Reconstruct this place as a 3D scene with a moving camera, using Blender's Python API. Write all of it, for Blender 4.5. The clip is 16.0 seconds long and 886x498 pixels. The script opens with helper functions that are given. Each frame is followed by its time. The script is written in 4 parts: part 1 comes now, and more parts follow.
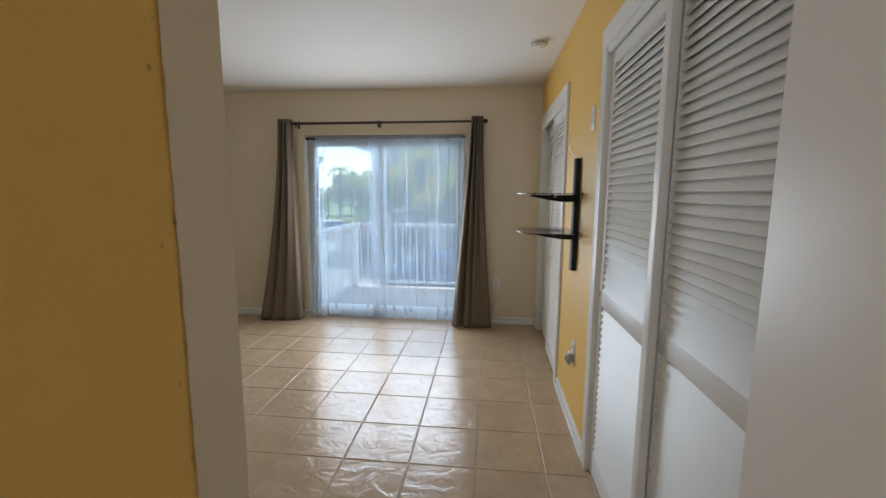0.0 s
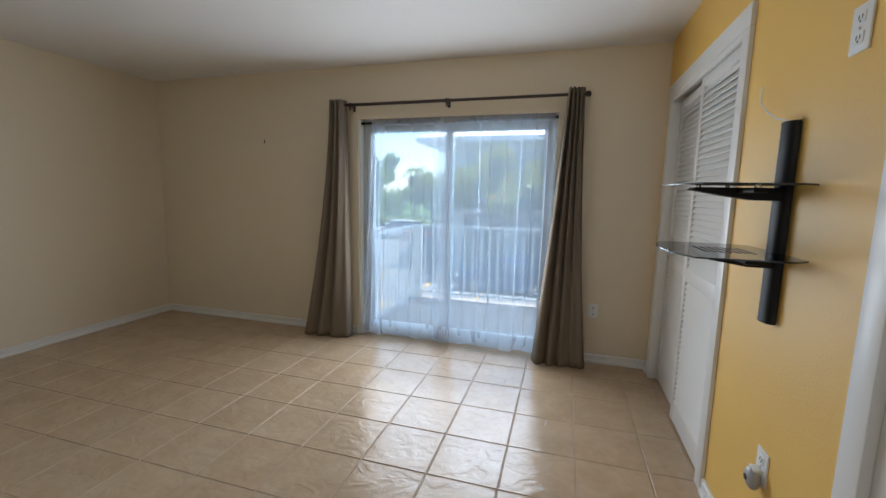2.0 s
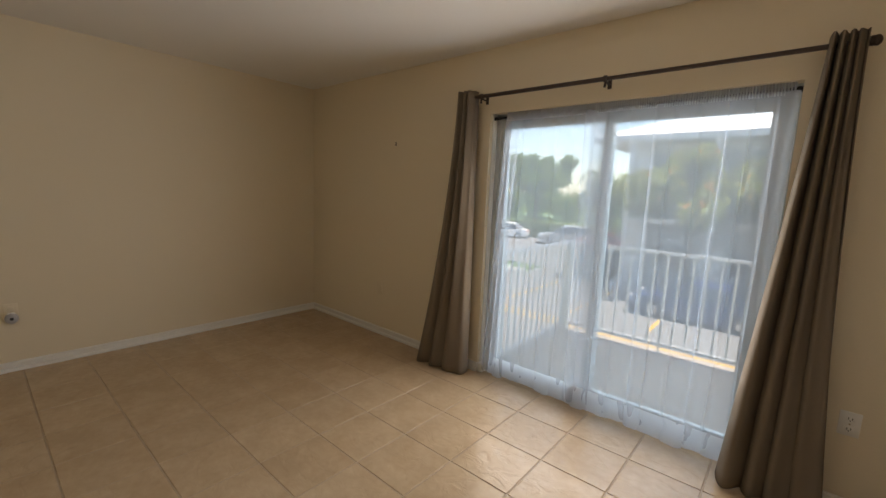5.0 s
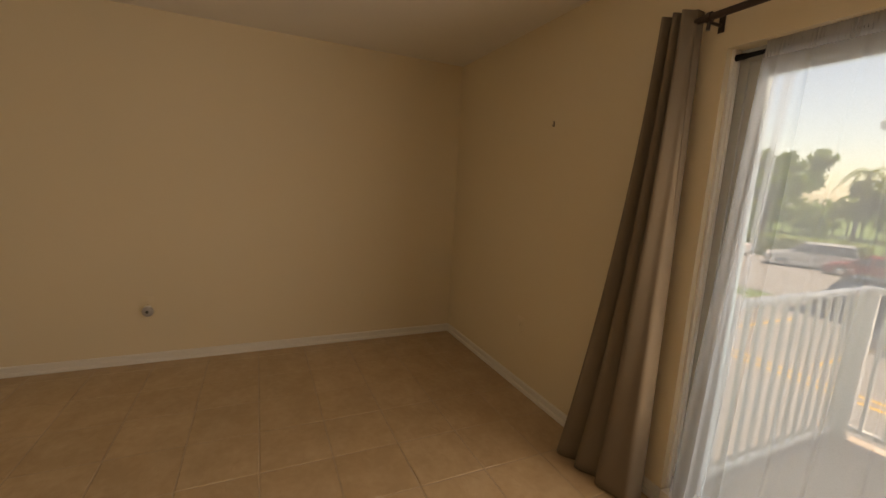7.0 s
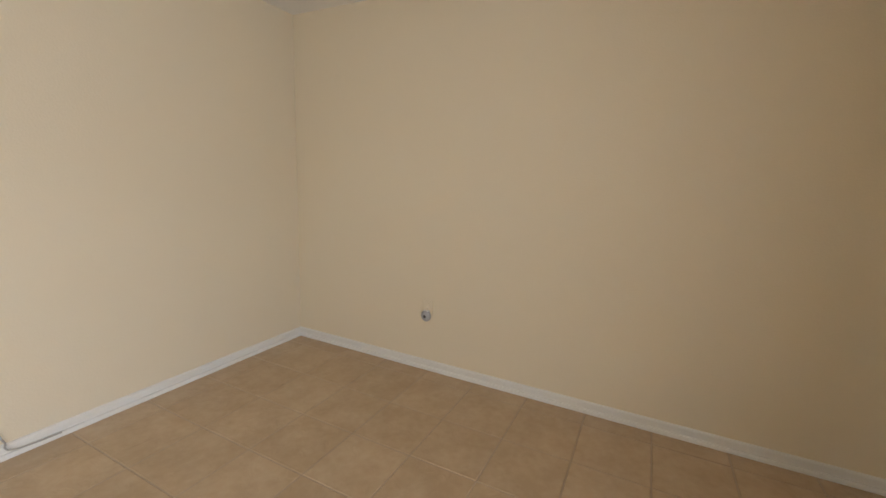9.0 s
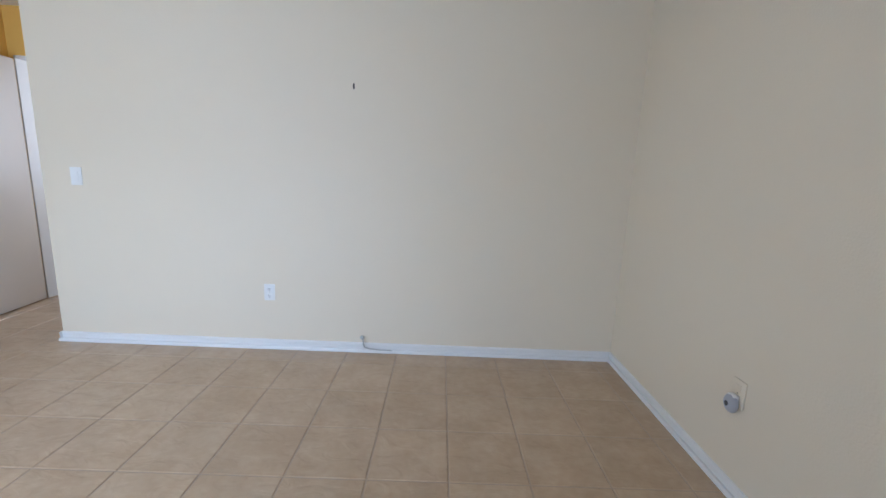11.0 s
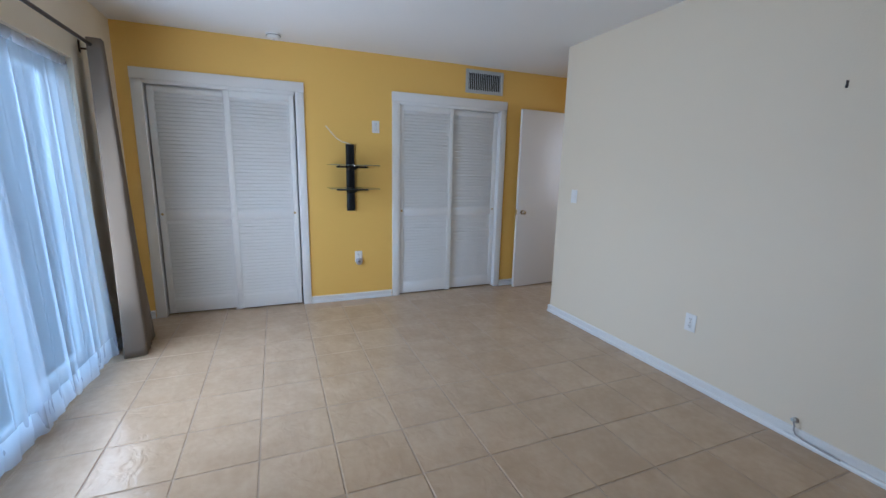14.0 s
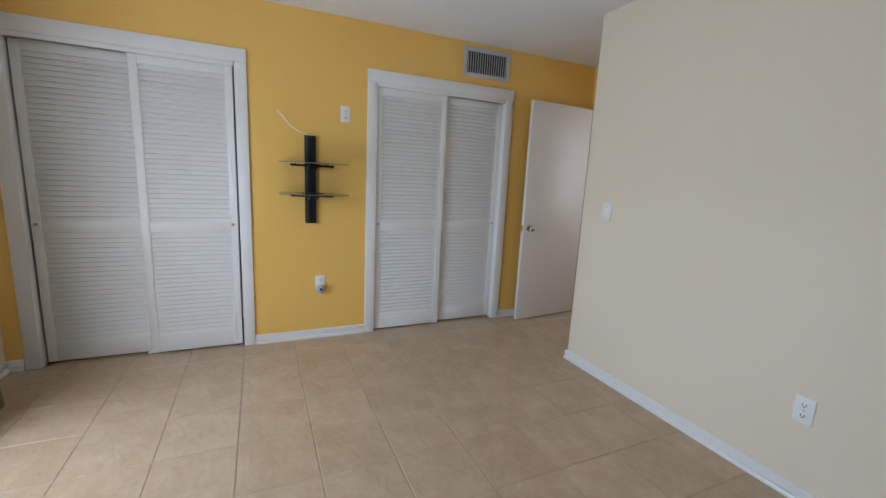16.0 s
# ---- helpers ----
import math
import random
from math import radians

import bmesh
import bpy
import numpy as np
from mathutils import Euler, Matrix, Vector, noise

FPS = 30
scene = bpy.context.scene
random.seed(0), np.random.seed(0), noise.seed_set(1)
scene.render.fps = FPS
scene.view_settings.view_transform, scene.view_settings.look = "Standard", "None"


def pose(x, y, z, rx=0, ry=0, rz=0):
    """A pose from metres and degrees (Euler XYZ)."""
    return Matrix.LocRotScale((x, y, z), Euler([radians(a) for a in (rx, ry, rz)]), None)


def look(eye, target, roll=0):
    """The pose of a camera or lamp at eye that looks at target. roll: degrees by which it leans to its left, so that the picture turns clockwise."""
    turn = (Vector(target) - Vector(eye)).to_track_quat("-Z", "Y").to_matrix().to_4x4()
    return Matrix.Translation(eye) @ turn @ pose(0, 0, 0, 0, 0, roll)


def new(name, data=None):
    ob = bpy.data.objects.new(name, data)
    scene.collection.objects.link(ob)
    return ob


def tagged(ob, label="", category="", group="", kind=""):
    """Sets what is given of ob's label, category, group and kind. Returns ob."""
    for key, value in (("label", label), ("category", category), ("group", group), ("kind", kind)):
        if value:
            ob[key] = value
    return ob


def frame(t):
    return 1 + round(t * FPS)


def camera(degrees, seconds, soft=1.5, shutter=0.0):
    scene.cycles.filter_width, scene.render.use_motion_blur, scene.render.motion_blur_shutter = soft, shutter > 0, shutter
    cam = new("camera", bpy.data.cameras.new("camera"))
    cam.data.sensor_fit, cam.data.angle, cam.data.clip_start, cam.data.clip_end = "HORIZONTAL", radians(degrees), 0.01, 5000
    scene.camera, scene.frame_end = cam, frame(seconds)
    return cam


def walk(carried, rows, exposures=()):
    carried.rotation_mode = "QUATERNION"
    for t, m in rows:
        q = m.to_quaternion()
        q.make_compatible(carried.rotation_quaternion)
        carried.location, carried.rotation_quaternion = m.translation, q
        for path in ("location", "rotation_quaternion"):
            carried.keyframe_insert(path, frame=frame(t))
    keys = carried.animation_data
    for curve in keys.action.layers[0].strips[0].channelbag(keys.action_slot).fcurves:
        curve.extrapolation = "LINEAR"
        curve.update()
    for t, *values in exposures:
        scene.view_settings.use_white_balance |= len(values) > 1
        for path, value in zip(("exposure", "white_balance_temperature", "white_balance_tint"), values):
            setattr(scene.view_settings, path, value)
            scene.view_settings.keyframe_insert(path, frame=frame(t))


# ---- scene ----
cam = camera(94.7, 16.0)
PATH = [
    (0, (-0.025, 0.068, 1.375), (-0.237, 2.038, 1.107), 0.3),
    (0.5, (-0.062, 0.293, 1.345), (-0.316, 2.257, 1.071), 0.2),
    (1, (-0.082, 0.481, 1.35), (-0.396, 2.436, 1.071), 0.3),
    (1.5, (-0.102, 0.704, 1.318), (-0.53, 2.639, 1.044), 0.6),
    (2, (-0.181, 0.95, 1.332), (-0.74, 2.852, 1.067), 1.1),
    (2.5, (-0.167, 1.108, 1.331), (-0.903, 2.95, 1.075), 1.7),
    (3, (-0.066, 1.251, 1.335), (-0.997, 3.003, 1.084), 2.1),
    (3.5, (-0.015, 1.312, 1.34), (-1.124, 2.957, 1.09), 2.2),
    (3.7, (-0.008, 1.327, 1.346), (-1.166, 2.937, 1.09), 2.1),
    (5.8, (-0.433, 2.207, 1.421), (-1.846, 3.595, 1.138), 2.7),
    (6, (-0.481, 2.305, 1.409), (-1.952, 3.63, 1.123), 2.7),
    (6.5, (-0.667, 2.524, 1.43), (-2.3, 3.636, 1.123), 3.1),
    (7, (-0.892, 2.675, 1.403), (-2.688, 3.497, 1.091), 3.1),
    (7.5, (-1.131, 2.941, 1.453), (-3.052, 3.359, 1.086), 2.8),
    (8, (-1.365, 3.055, 1.4), (-3.332, 3.061, 1.035), 2.7),
    (10.3, (-2.744, 3.476, 1.289), (-3.575, 1.696, 0.916), 2.2),
    (10.5, (-2.817, 3.504, 1.306), (-3.454, 1.648, 0.919), 2.4),
    (11, (-3.078, 3.469, 1.274), (-3.103, 1.503, 0.905), 2.5),
    (11.5, (-3.252, 3.348, 1.298), (-2.69, 1.464, 0.929), 2.3),
    (11.9, (-3.353, 3.272, 1.323), (-2.374, 1.567, 0.953), 1.7),
    (12, (-3.409, 3.268, 1.324), (-2.342, 1.617, 0.953), 1.7),
    (12.5, (-3.571, 3.253, 1.32), (-2.151, 1.894, 0.954), 1.2),
    (13, (-3.665, 3.261, 1.329), (-2.011, 2.199, 0.959), 0.8),
    (13.5, (-3.701, 3.261, 1.349), (-1.93, 2.412, 0.973), 0.8),
    (14, (-3.655, 3.216, 1.351), (-1.838, 2.471, 0.972), 1.3),
    (14.5, (-3.511, 3.098, 1.328), (-1.674, 2.398, 0.963), 1.9),
    (15, (-3.323, 2.987, 1.321), (-1.484, 2.294, 0.947), 2.4),
    (15.5, (-3.033, 2.879, 1.342), (-1.208, 2.144, 0.984), 2.7),
    (16, (-2.754, 2.879, 1.334), (-0.962, 2.064, 0.982), 2.8),
]


# ---- light ----
EXPOSURES = [(0.0, 1.15, 5800, 11), (3.7, 1.05, 5500, 12), (5.8, 0.75, 8200, 20), (7.0, 0.7, 10200, 24), (7.5, 0.95, 13800, 27), (8.2, 1.5, 10300, 21), (10.3, 2.0, 4700, 13), (11.0, 1.88, 4950, 13), (12.5, 1.65, 4950, 14), (14.0, 1.33, 4880, 12), (15.4, 1.2, 5300, 12), (16.0, 1.35, 5350, 12)]
walk(cam, [(t, look(eye, target, roll)) for t, eye, target, roll in PATH], EXPOSURES)

world = bpy.data.worlds.new("sky")
scene.world = world
world.use_nodes = True
wn = world.node_tree.nodes
sky = wn.new("ShaderNodeTexSky")
sky.sky_type, sky.sun_disc = "NISHITA", False
SUN_EL, SUN_AZ = radians(76), radians(78)
sky.sun_elevation, sky.sun_rotation = SUN_EL, SUN_AZ
wn["Background"].inputs["Strength"].default_value = 0.15
world.node_tree.links.new(sky.outputs[0], wn["Background"].inputs["Color"])
sun = new("sun", bpy.data.lights.new("sun", "SUN"))
sun.data.energy, sun.data.angle, sun.data.color = 4.4, radians(0.5), (1.0, 0.95, 0.87)
sun.matrix_world = look((0, 0, 0), (-math.sin(SUN_AZ) * math.cos(SUN_EL), -math.cos(SUN_AZ) * math.cos(SUN_EL), -math.sin(SUN_EL)))


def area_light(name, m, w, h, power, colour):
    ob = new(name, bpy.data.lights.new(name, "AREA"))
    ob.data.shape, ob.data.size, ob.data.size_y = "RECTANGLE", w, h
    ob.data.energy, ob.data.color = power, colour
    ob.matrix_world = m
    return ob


# area lamps standing in for skylight: inside the sheer, behind it, at the balcony's edge
area_light("window_daylight", look((-1.13, 4.32, 1.05), (-1.13, 0, 1.05)), 1.6, 1.25, 10.5, (1.0, 0.925, 0.81))
area_light("balcony_daylight", look((-1.13, 4.62, 1.0), (-1.13, 0, 0.9)), 1.6, 1.9, 13, (0.55, 0.78, 1.0))
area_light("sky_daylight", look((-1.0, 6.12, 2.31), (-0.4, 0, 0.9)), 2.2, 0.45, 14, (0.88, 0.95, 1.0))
# unseen fill lamp added in the hall behind the open door to brighten the closets
area_light("hall_fill", look((-0.4, -1.1, 1.6), (0.5, 1.2, 1.2)), 0.6, 1.2, 2.9, (1.0, 0.96, 0.9))

# ---- materials ----


def mat(name, colour, rough=0.5, metal=0.0, spots=0.0, spot_scale=3.0, grain=0.0, grain_scale=60.0, bump=0.0, bump_scale=80.0,
        vary=0.0, second=None, spec=0.5):
    m = bpy.data.materials.new(name)
    m.use_nodes = True
    nt = m.node_tree
    n, l = nt.nodes, nt.links
    b = n["Principled BSDF"]
    b.inputs["Roughness"].default_value, b.inputs["Metallic"].default_value = rough, metal
    b.inputs["Specular IOR Level"].default_value = spec
    b.inputs["Base Color"].default_value = (*colour, 1)
    tc = n.new("ShaderNodeTexCoord")
    col = None
    if spots or grain or vary:
        other = second or tuple(c * 0.7 for c in colour)
        big = n.new("ShaderNodeTexNoise")
        big.inputs["Scale"].default_value, big.inputs["Detail"].default_value = spot_scale, 5
        fine = n.new("ShaderNodeTexNoise")
        fine.inputs["Scale"].default_value, fine.inputs["Detail"].default_value = grain_scale, 3
        geo = n.new("ShaderNodeNewGeometry")
        for t in (big, fine):
            l.new(geo.outputs["Position"], t.inputs["Vector"])
        a = n.new("ShaderNodeMath")
        a.operation = "MULTIPLY_ADD"
        l.new(big.outputs["Fac"], a.inputs[0])
        a.inputs[1].default_value, a.inputs[2].default_value = 2 * spots, -spots * 0.55
        c = n.new("ShaderNodeMath")
        c.operation = "MULTIPLY_ADD"
        l.new(fine.outputs["Fac"], c.inputs[0])
        c.inputs[1].default_value = grain
        l.new(a.outputs[0], c.inputs[2])
        last = c
        if vary:
            info = n.new("ShaderNodeObjectInfo")
            v = n.new("ShaderNodeMath")
            v.operation = "MULTIPLY_ADD"
            l.new(info.outputs["Random"], v.inputs[0])
            v.inputs[1].default_value = vary
            l.new(c.outputs[0], v.inputs[2])
            last = v
        mix = n.new("ShaderNodeMix")
        mix.data_type = "RGBA"
        mix.inputs["A"].default_value, mix.inputs["B"].default_value = (*colour, 1), (*other, 1)
        l.new(last.outputs[0], mix.inputs["Factor"])
        l.new(mix.outputs["Result"], b.inputs["Base Color"])
    if bump:
        t = n.new("ShaderNodeTexNoise")
        t.inputs["Scale"].default_value, t.inputs["Detail"].default_value = bump_scale, 4
        geo = n.new("ShaderNodeNewGeometry")
        l.new(geo.outputs["Position"], t.inputs["Vector"])
        bp = n.new("ShaderNodeBump")
        bp.inputs["Strength"].default_value, bp.inputs["Distance"].default_value = bump, 0.004
        l.new(t.outputs["Fac"], bp.inputs["Height"])
        l.new(bp.outputs[0], b.inputs["Normal"])
    return m


CREAM = (0.775, 0.685, 0.525)
M_wall = mat("cream_wall_paint", CREAM, 0.55, spots=0.10, spot_scale=1.3, grain=0.06, grain_scale=25, bump=0.22, bump_scale=110, second=(0.70, 0.605, 0.44))
M_yellow = mat("yellow_wall_paint", (0.84, 0.535, 0.12), 0.5, spots=0.12, spot_scale=1.7, grain=0.08, grain_scale=30, bump=0.22, bump_scale=110, second=(0.70, 0.42, 0.09))
M_ceil = mat("white_ceiling_paint", (0.82, 0.80, 0.77), 0.75, spots=0.08, spot_scale=1.0, grain=0.05, bump=0.3, bump_scale=150)
M_white = mat("white_gloss_paint", (0.80, 0.79, 0.76), 0.35, spots=0.08, spot_scale=4, grain=0.05, bump=0.06, bump_scale=60, second=(0.70, 0.68, 0.63))
M_door = mat("off_white_door_paint", (0.78, 0.74, 0.68), 0.4, spots=0.08, spot_scale=3, grain=0.05, bump=0.06, bump_scale=60)
M_grout = mat("tan_grout", (0.44, 0.34, 0.24), 0.9, spots=0.25, spot_scale=6, grain=0.2, bump=0.3, bump_scale=200)
M_crack = mat("chipped_paint", (0.58, 0.38, 0.15), 0.9, grain=0.3)
M_black = mat("black_plastic", (0.010, 0.010, 0.011), 0.5, bump=0.05, bump_scale=300, spec=0.25)
M_dark = mat("dark_inside", (0.10, 0.10, 0.10), 0.8, grain=0.2)
M_blackglass = mat("black_tempered_glass", (0.006, 0.007, 0.008), 0.06, spec=0.7)
M_glassedge = mat("polished_glass_edge", (0.16, 0.20, 0.19), 0.15)
M_steel = mat("brushed_nickel", (0.62, 0.58, 0.52), 0.25, metal=1.0)
M_brass = mat("aged_brass", (0.55, 0.40, 0.18), 0.35, metal=1.0)
M_rod = mat("dark_bronze_rod", (0.045, 0.030, 0.024), 0.35, metal=0.3)
M_alu = mat("white_aluminium_frame", (0.50, 0.52, 0.51), 0.4, grain=0.1, spots=0.1, spot_scale=5)
M_plate = mat("white_plastic_plate", (0.82, 0.81, 0.78), 0.3)
M_slot = mat("dark_slots", (0.05, 0.05, 0.05), 0.6)
M_cable = mat("grey_cable_sheath", (0.42, 0.40, 0.37), 0.45, grain=0.1)
M_plug = mat("grey_plastic_diffuser", (0.40, 0.40, 0.42), 0.35)
M_curtain = mat("taupe_curtain_cloth", (0.205, 0.168, 0.128), 0.85, spots=0.15, spot_scale=5, grain=0.25, grain_scale=400, bump=0.25, bump_scale=700, spec=0.2)
M_rail = mat("white_powder_coated_metal", (0.78, 0.78, 0.77), 0.4, grain=0.08)
M_balcony = mat("grey_balcony_tile", (0.40, 0.33, 0.27), 0.6, spots=0.3, spot_scale=3, grain=0.2, grain_scale=40, bump=0.2)
M_stucco = mat("grey_stucco", (0.42, 0.43, 0.43), 0.9, spots=0.15, spot_scale=0.6, grain=0.12, grain_scale=12, bump=0.4, bump_scale=30)
M_roof = mat("white_roof_coating", (0.80, 0.79, 0.77), 0.7, spots=0.1, spot_scale=0.5)
M_asphalt = mat("pale_worn_asphalt", (0.20, 0.195, 0.19), 0.9, spots=0.3, spot_scale=0.4, grain=0.3, grain_scale=30, bump=0.3, bump_scale=60)
M_grass = mat("lawn", (0.09, 0.15, 0.035), 0.95, spots=0.5, spot_scale=0.5, grain=0.4, grain_scale=20)
M_kerb = mat("concrete_kerb", (0.42, 0.41, 0.39), 0.85, spots=0.2, grain=0.2)
M_yline = mat("yellow_road_paint", (0.75, 0.42, 0.04), 0.7, spots=0.2, grain=0.3)
M_carblue = mat("dark_blue_car_paint", (0.025, 0.045, 0.13), 0.2, spec=0.7)
M_carsilver = mat("silver_car_paint", (0.50, 0.51, 0.52), 0.25, metal=0.5)
M_carblack = mat("black_car_paint", (0.016, 0.017, 0.02), 0.2, spec=0.7)
M_carwhite = mat("white_car_paint", (0.75, 0.75, 0.74), 0.25)
M_carred = mat("red_car_paint", (0.20, 0.015, 0.015), 0.25)
M_tyre = mat("rubber", (0.02, 0.02, 0.02), 0.85, grain=0.2)
M_rim = mat("alloy_rim", (0.55, 0.55, 0.56), 0.3, metal=0.9)
M_carglass = mat("tinted_car_glass", (0.02, 0.025, 0.03), 0.08, spec=0.8)
M_lampred = mat("red_tail_lamp", (0.4, 0.01, 0.01), 0.2)
M_lampclear = mat("clear_headlamp", (0.7, 0.7, 0.7), 0.15)
M_bark = mat("grey_brown_bark", (0.16, 0.12, 0.08), 0.95, spots=0.3, grain=0.4, bump=0.6, bump_scale=30)
M_winglass = mat("dark_window_glass", (0.05, 0.06, 0.07), 0.08, spec=0.7)


def tile_material():
    """Glazed stone-look ceramic: cloudy tan, with riven relief that catches the light."""
    m = mat("tan_ceramic_tile", (0.61, 0.47, 0.32), 0.3, spots=0.6, spot_scale=6, grain=0.7, grain_scale=26, vary=0.25, second=(0.47, 0.345, 0.22))
    n, l = m.node_tree.nodes, m.node_tree.links
    b = n["Principled BSDF"]
    tc, info = n.new("ShaderNodeTexCoord"), n.new("ShaderNodeObjectInfo")
    mul = n.new("ShaderNodeVectorMath")
    mul.operation = "MULTIPLY_ADD"
    l.new(tc.outputs["Object"], mul.inputs[0])
    mul.inputs[1].default_value = (1.0, 1.4, 1.0)
    cmb = n.new("ShaderNodeCombineXYZ")
    for k in range(3):
        sc = n.new("ShaderNodeMath")
        sc.operation = "MULTIPLY"
        sc.inputs[1].default_value = (17.0, 31.0, 7.0)[k]
        l.new(info.outputs["Random"], sc.inputs[0])
        l.new(sc.outputs[0], cmb.inputs[k])
    l.new(cmb.outputs[0], mul.inputs[2])
    t = n.new("ShaderNodeTexNoise")
    t.inputs["Scale"].default_value, t.inputs["Detail"].default_value, t.inputs["Distortion"].default_value = 7.0, 3.0, 1.2
    l.new(mul.outputs[0], t.inputs["Vector"])
    ramp = n.new("ShaderNodeValToRGB")
    ramp.color_ramp.elements[0].position, ramp.color_ramp.elements[1].position = 0.40, 0.56
    l.new(t.outputs["Fac"], ramp.inputs[0])
    bp = n.new("ShaderNodeBump")
    bp.inputs["Strength"].default_value, bp.inputs["Distance"].default_value = 0.30, 0.004
    l.new(ramp.outputs["Color"], bp.inputs["Height"])
    l.new(bp.outputs[0], b.inputs["Normal"])
    t2 = n.new("ShaderNodeTexNoise")
    t2.inputs["Scale"].default_value = 14
    l.new(mul.outputs[0], t2.inputs["Vector"])
    mr = n.new("ShaderNodeMapRange")
    mr.inputs["To Min"].default_value, mr.inputs["To Max"].default_value = 0.12, 0.28
    l.new(t2.outputs["Fac"], mr.inputs["Value"])
    l.new(mr.outputs[0], b.inputs["Roughness"])
    return m


M_tile = tile_material()


def sheer_material(name, clear):
    m = bpy.data.materials.new(name)
    m.use_nodes = True
    n, l = m.node_tree.nodes, m.node_tree.links
    n.remove(n["Principled BSDF"])
    tr, df, tl = n.new("ShaderNodeBsdfTransparent"), n.new("ShaderNodeBsdfDiffuse"), n.new("ShaderNodeBsdfTranslucent")
    for s in (df, tl):
        s.inputs["Color"].default_value = (0.86, 0.87, 0.90, 1)
    a, b = n.new("ShaderNodeMixShader"), n.new("ShaderNodeMixShader")
    a.inputs[0].default_value = 0.55
    l.new(df.outputs[0], a.inputs[1])
    l.new(tl.outputs[0], a.inputs[2])
    geo, wv = n.new("ShaderNodeNewGeometry"), n.new("ShaderNodeTexNoise")
    wv.inputs["Scale"].default_value, wv.inputs["Detail"].default_value = 300, 2
    l.new(geo.outputs["Position"], wv.inputs["Vector"])
    mr = n.new("ShaderNodeMapRange")
    mr.inputs["To Min"].default_value, mr.inputs["To Max"].default_value = 1 - clear - 0.02, 1 - clear + 0.02
    l.new(wv.outputs["Fac"], mr.inputs["Value"])
    l.new(mr.outputs[0], b.inputs[0])
    l.new(tr.outputs[0], b.inputs[1])
    l.new(a.outputs[0], b.inputs[2])
    l.new(b.outputs[0], n["Material Output"].inputs["Surface"])
    return m


M_sheer, M_hem = sheer_material("white_sheer_voile", 0.71), sheer_material("white_sheer_hem", 0.50)


def clear_glass():
    m = bpy.data.materials.new("clear_window_glass")
    m.use_nodes = True
    n, l = m.node_tree.nodes, m.node_tree.links
    n.remove(n["Principled BSDF"])
    tr, gl, mx, fr = n.new("ShaderNodeBsdfTransparent"), n.new("ShaderNodeBsdfGlossy"), n.new("ShaderNodeMixShader"), n.new("ShaderNodeFresnel")
    tr.inputs["Color"].default_value = (0.93, 0.96, 0.95, 1)
    gl.inputs["Roughness"].default_value = 0.02
    fr.inputs["IOR"].default_value = 1.45
    l.new(fr.outputs[0], mx.inputs[0])
    l.new(tr.outputs[0], mx.inputs[1])
    l.new(gl.outputs[0], mx.inputs[2])
    l.new(mx.outputs[0], n["Material Output"].inputs["Surface"])
    return m


M_glass = clear_glass()


def leaf_material(name, a, b):
    m = mat(name, a, 0.6, spots=0.5, spot_scale=0.8, grain=0.5, grain_scale=6, second=b)
    n, l = m.node_tree.nodes, m.node_tree.links
    tl, mx = n.new("ShaderNodeBsdfTranslucent"), n.new("ShaderNodeMixShader")
    tl.inputs["Color"].default_value = (*b, 1)
    mx.inputs[0].default_value = 0.45
    l.new(n["Principled BSDF"].outputs[0], mx.inputs[1])
    l.new(tl.outputs[0], mx.inputs[2])
    l.new(mx.outputs[0], n["Material Output"].inputs["Surface"])
    return m


M_leaf = leaf_material("green_leaves", (0.12, 0.19, 0.04), (0.20, 0.28, 0.06))
M_leaf2 = leaf_material("yellow_green_leaves", (0.16, 0.22, 0.04), (0.26, 0.29, 0.06))
M_flower = leaf_material("orange_blossom", (0.65, 0.22, 0.03), (0.70, 0.35, 0.05))

# ---- mesh helpers ----
ORG = {}


def box(bm, x0, x1, y0, y1, z0, z1, bevel=0.0):
    b = bmesh.new()
    bmesh.ops.create_cube(b, size=1.0, matrix=Matrix.Translation(((x0 + x1) / 2, (y0 + y1) / 2, (z0 + z1) / 2)) @ Matrix.Diagonal((abs(x1 - x0), abs(y1 - y0), abs(z1 - z0), 1)))
    if bevel:
        bmesh.ops.bevel(b, geom=b.edges[:], offset=bevel, segments=2, profile=0.5, affect="EDGES")
    me = bpy.data.meshes.new("tmp")
    b.to_mesh(me)
    b.free()
    bm.from_mesh(me)
    bpy.data.meshes.remove(me)
    return bm


def boxes(*rows, bevel=0.0):
    bm = bmesh.new()
    for r in rows:
        box(bm, *r, bevel=bevel)
    return bm


def cyl(bm, p, q, r, r2=None, n=16):
    p, q = Vector(p), Vector(q)
    m = Matrix.Translation((p + q) / 2) @ (q - p).to_track_quat("Z", "Y").to_matrix().to_4x4()
    bmesh.ops.create_cone(bm, cap_ends=True, segments=n, radius1=r, radius2=r if r2 is None else r2, depth=(q - p).length, matrix=m)
    return bm


def ball(bm, c, r, sx=1, sy=1, sz=1, n=16):
    bmesh.ops.create_uvsphere(bm, u_segments=n, v_segments=n // 2 + 2, radius=r, matrix=Matrix.Translation(c) @ Matrix.Diagonal((sx, sy, sz, 1)))
    return bm


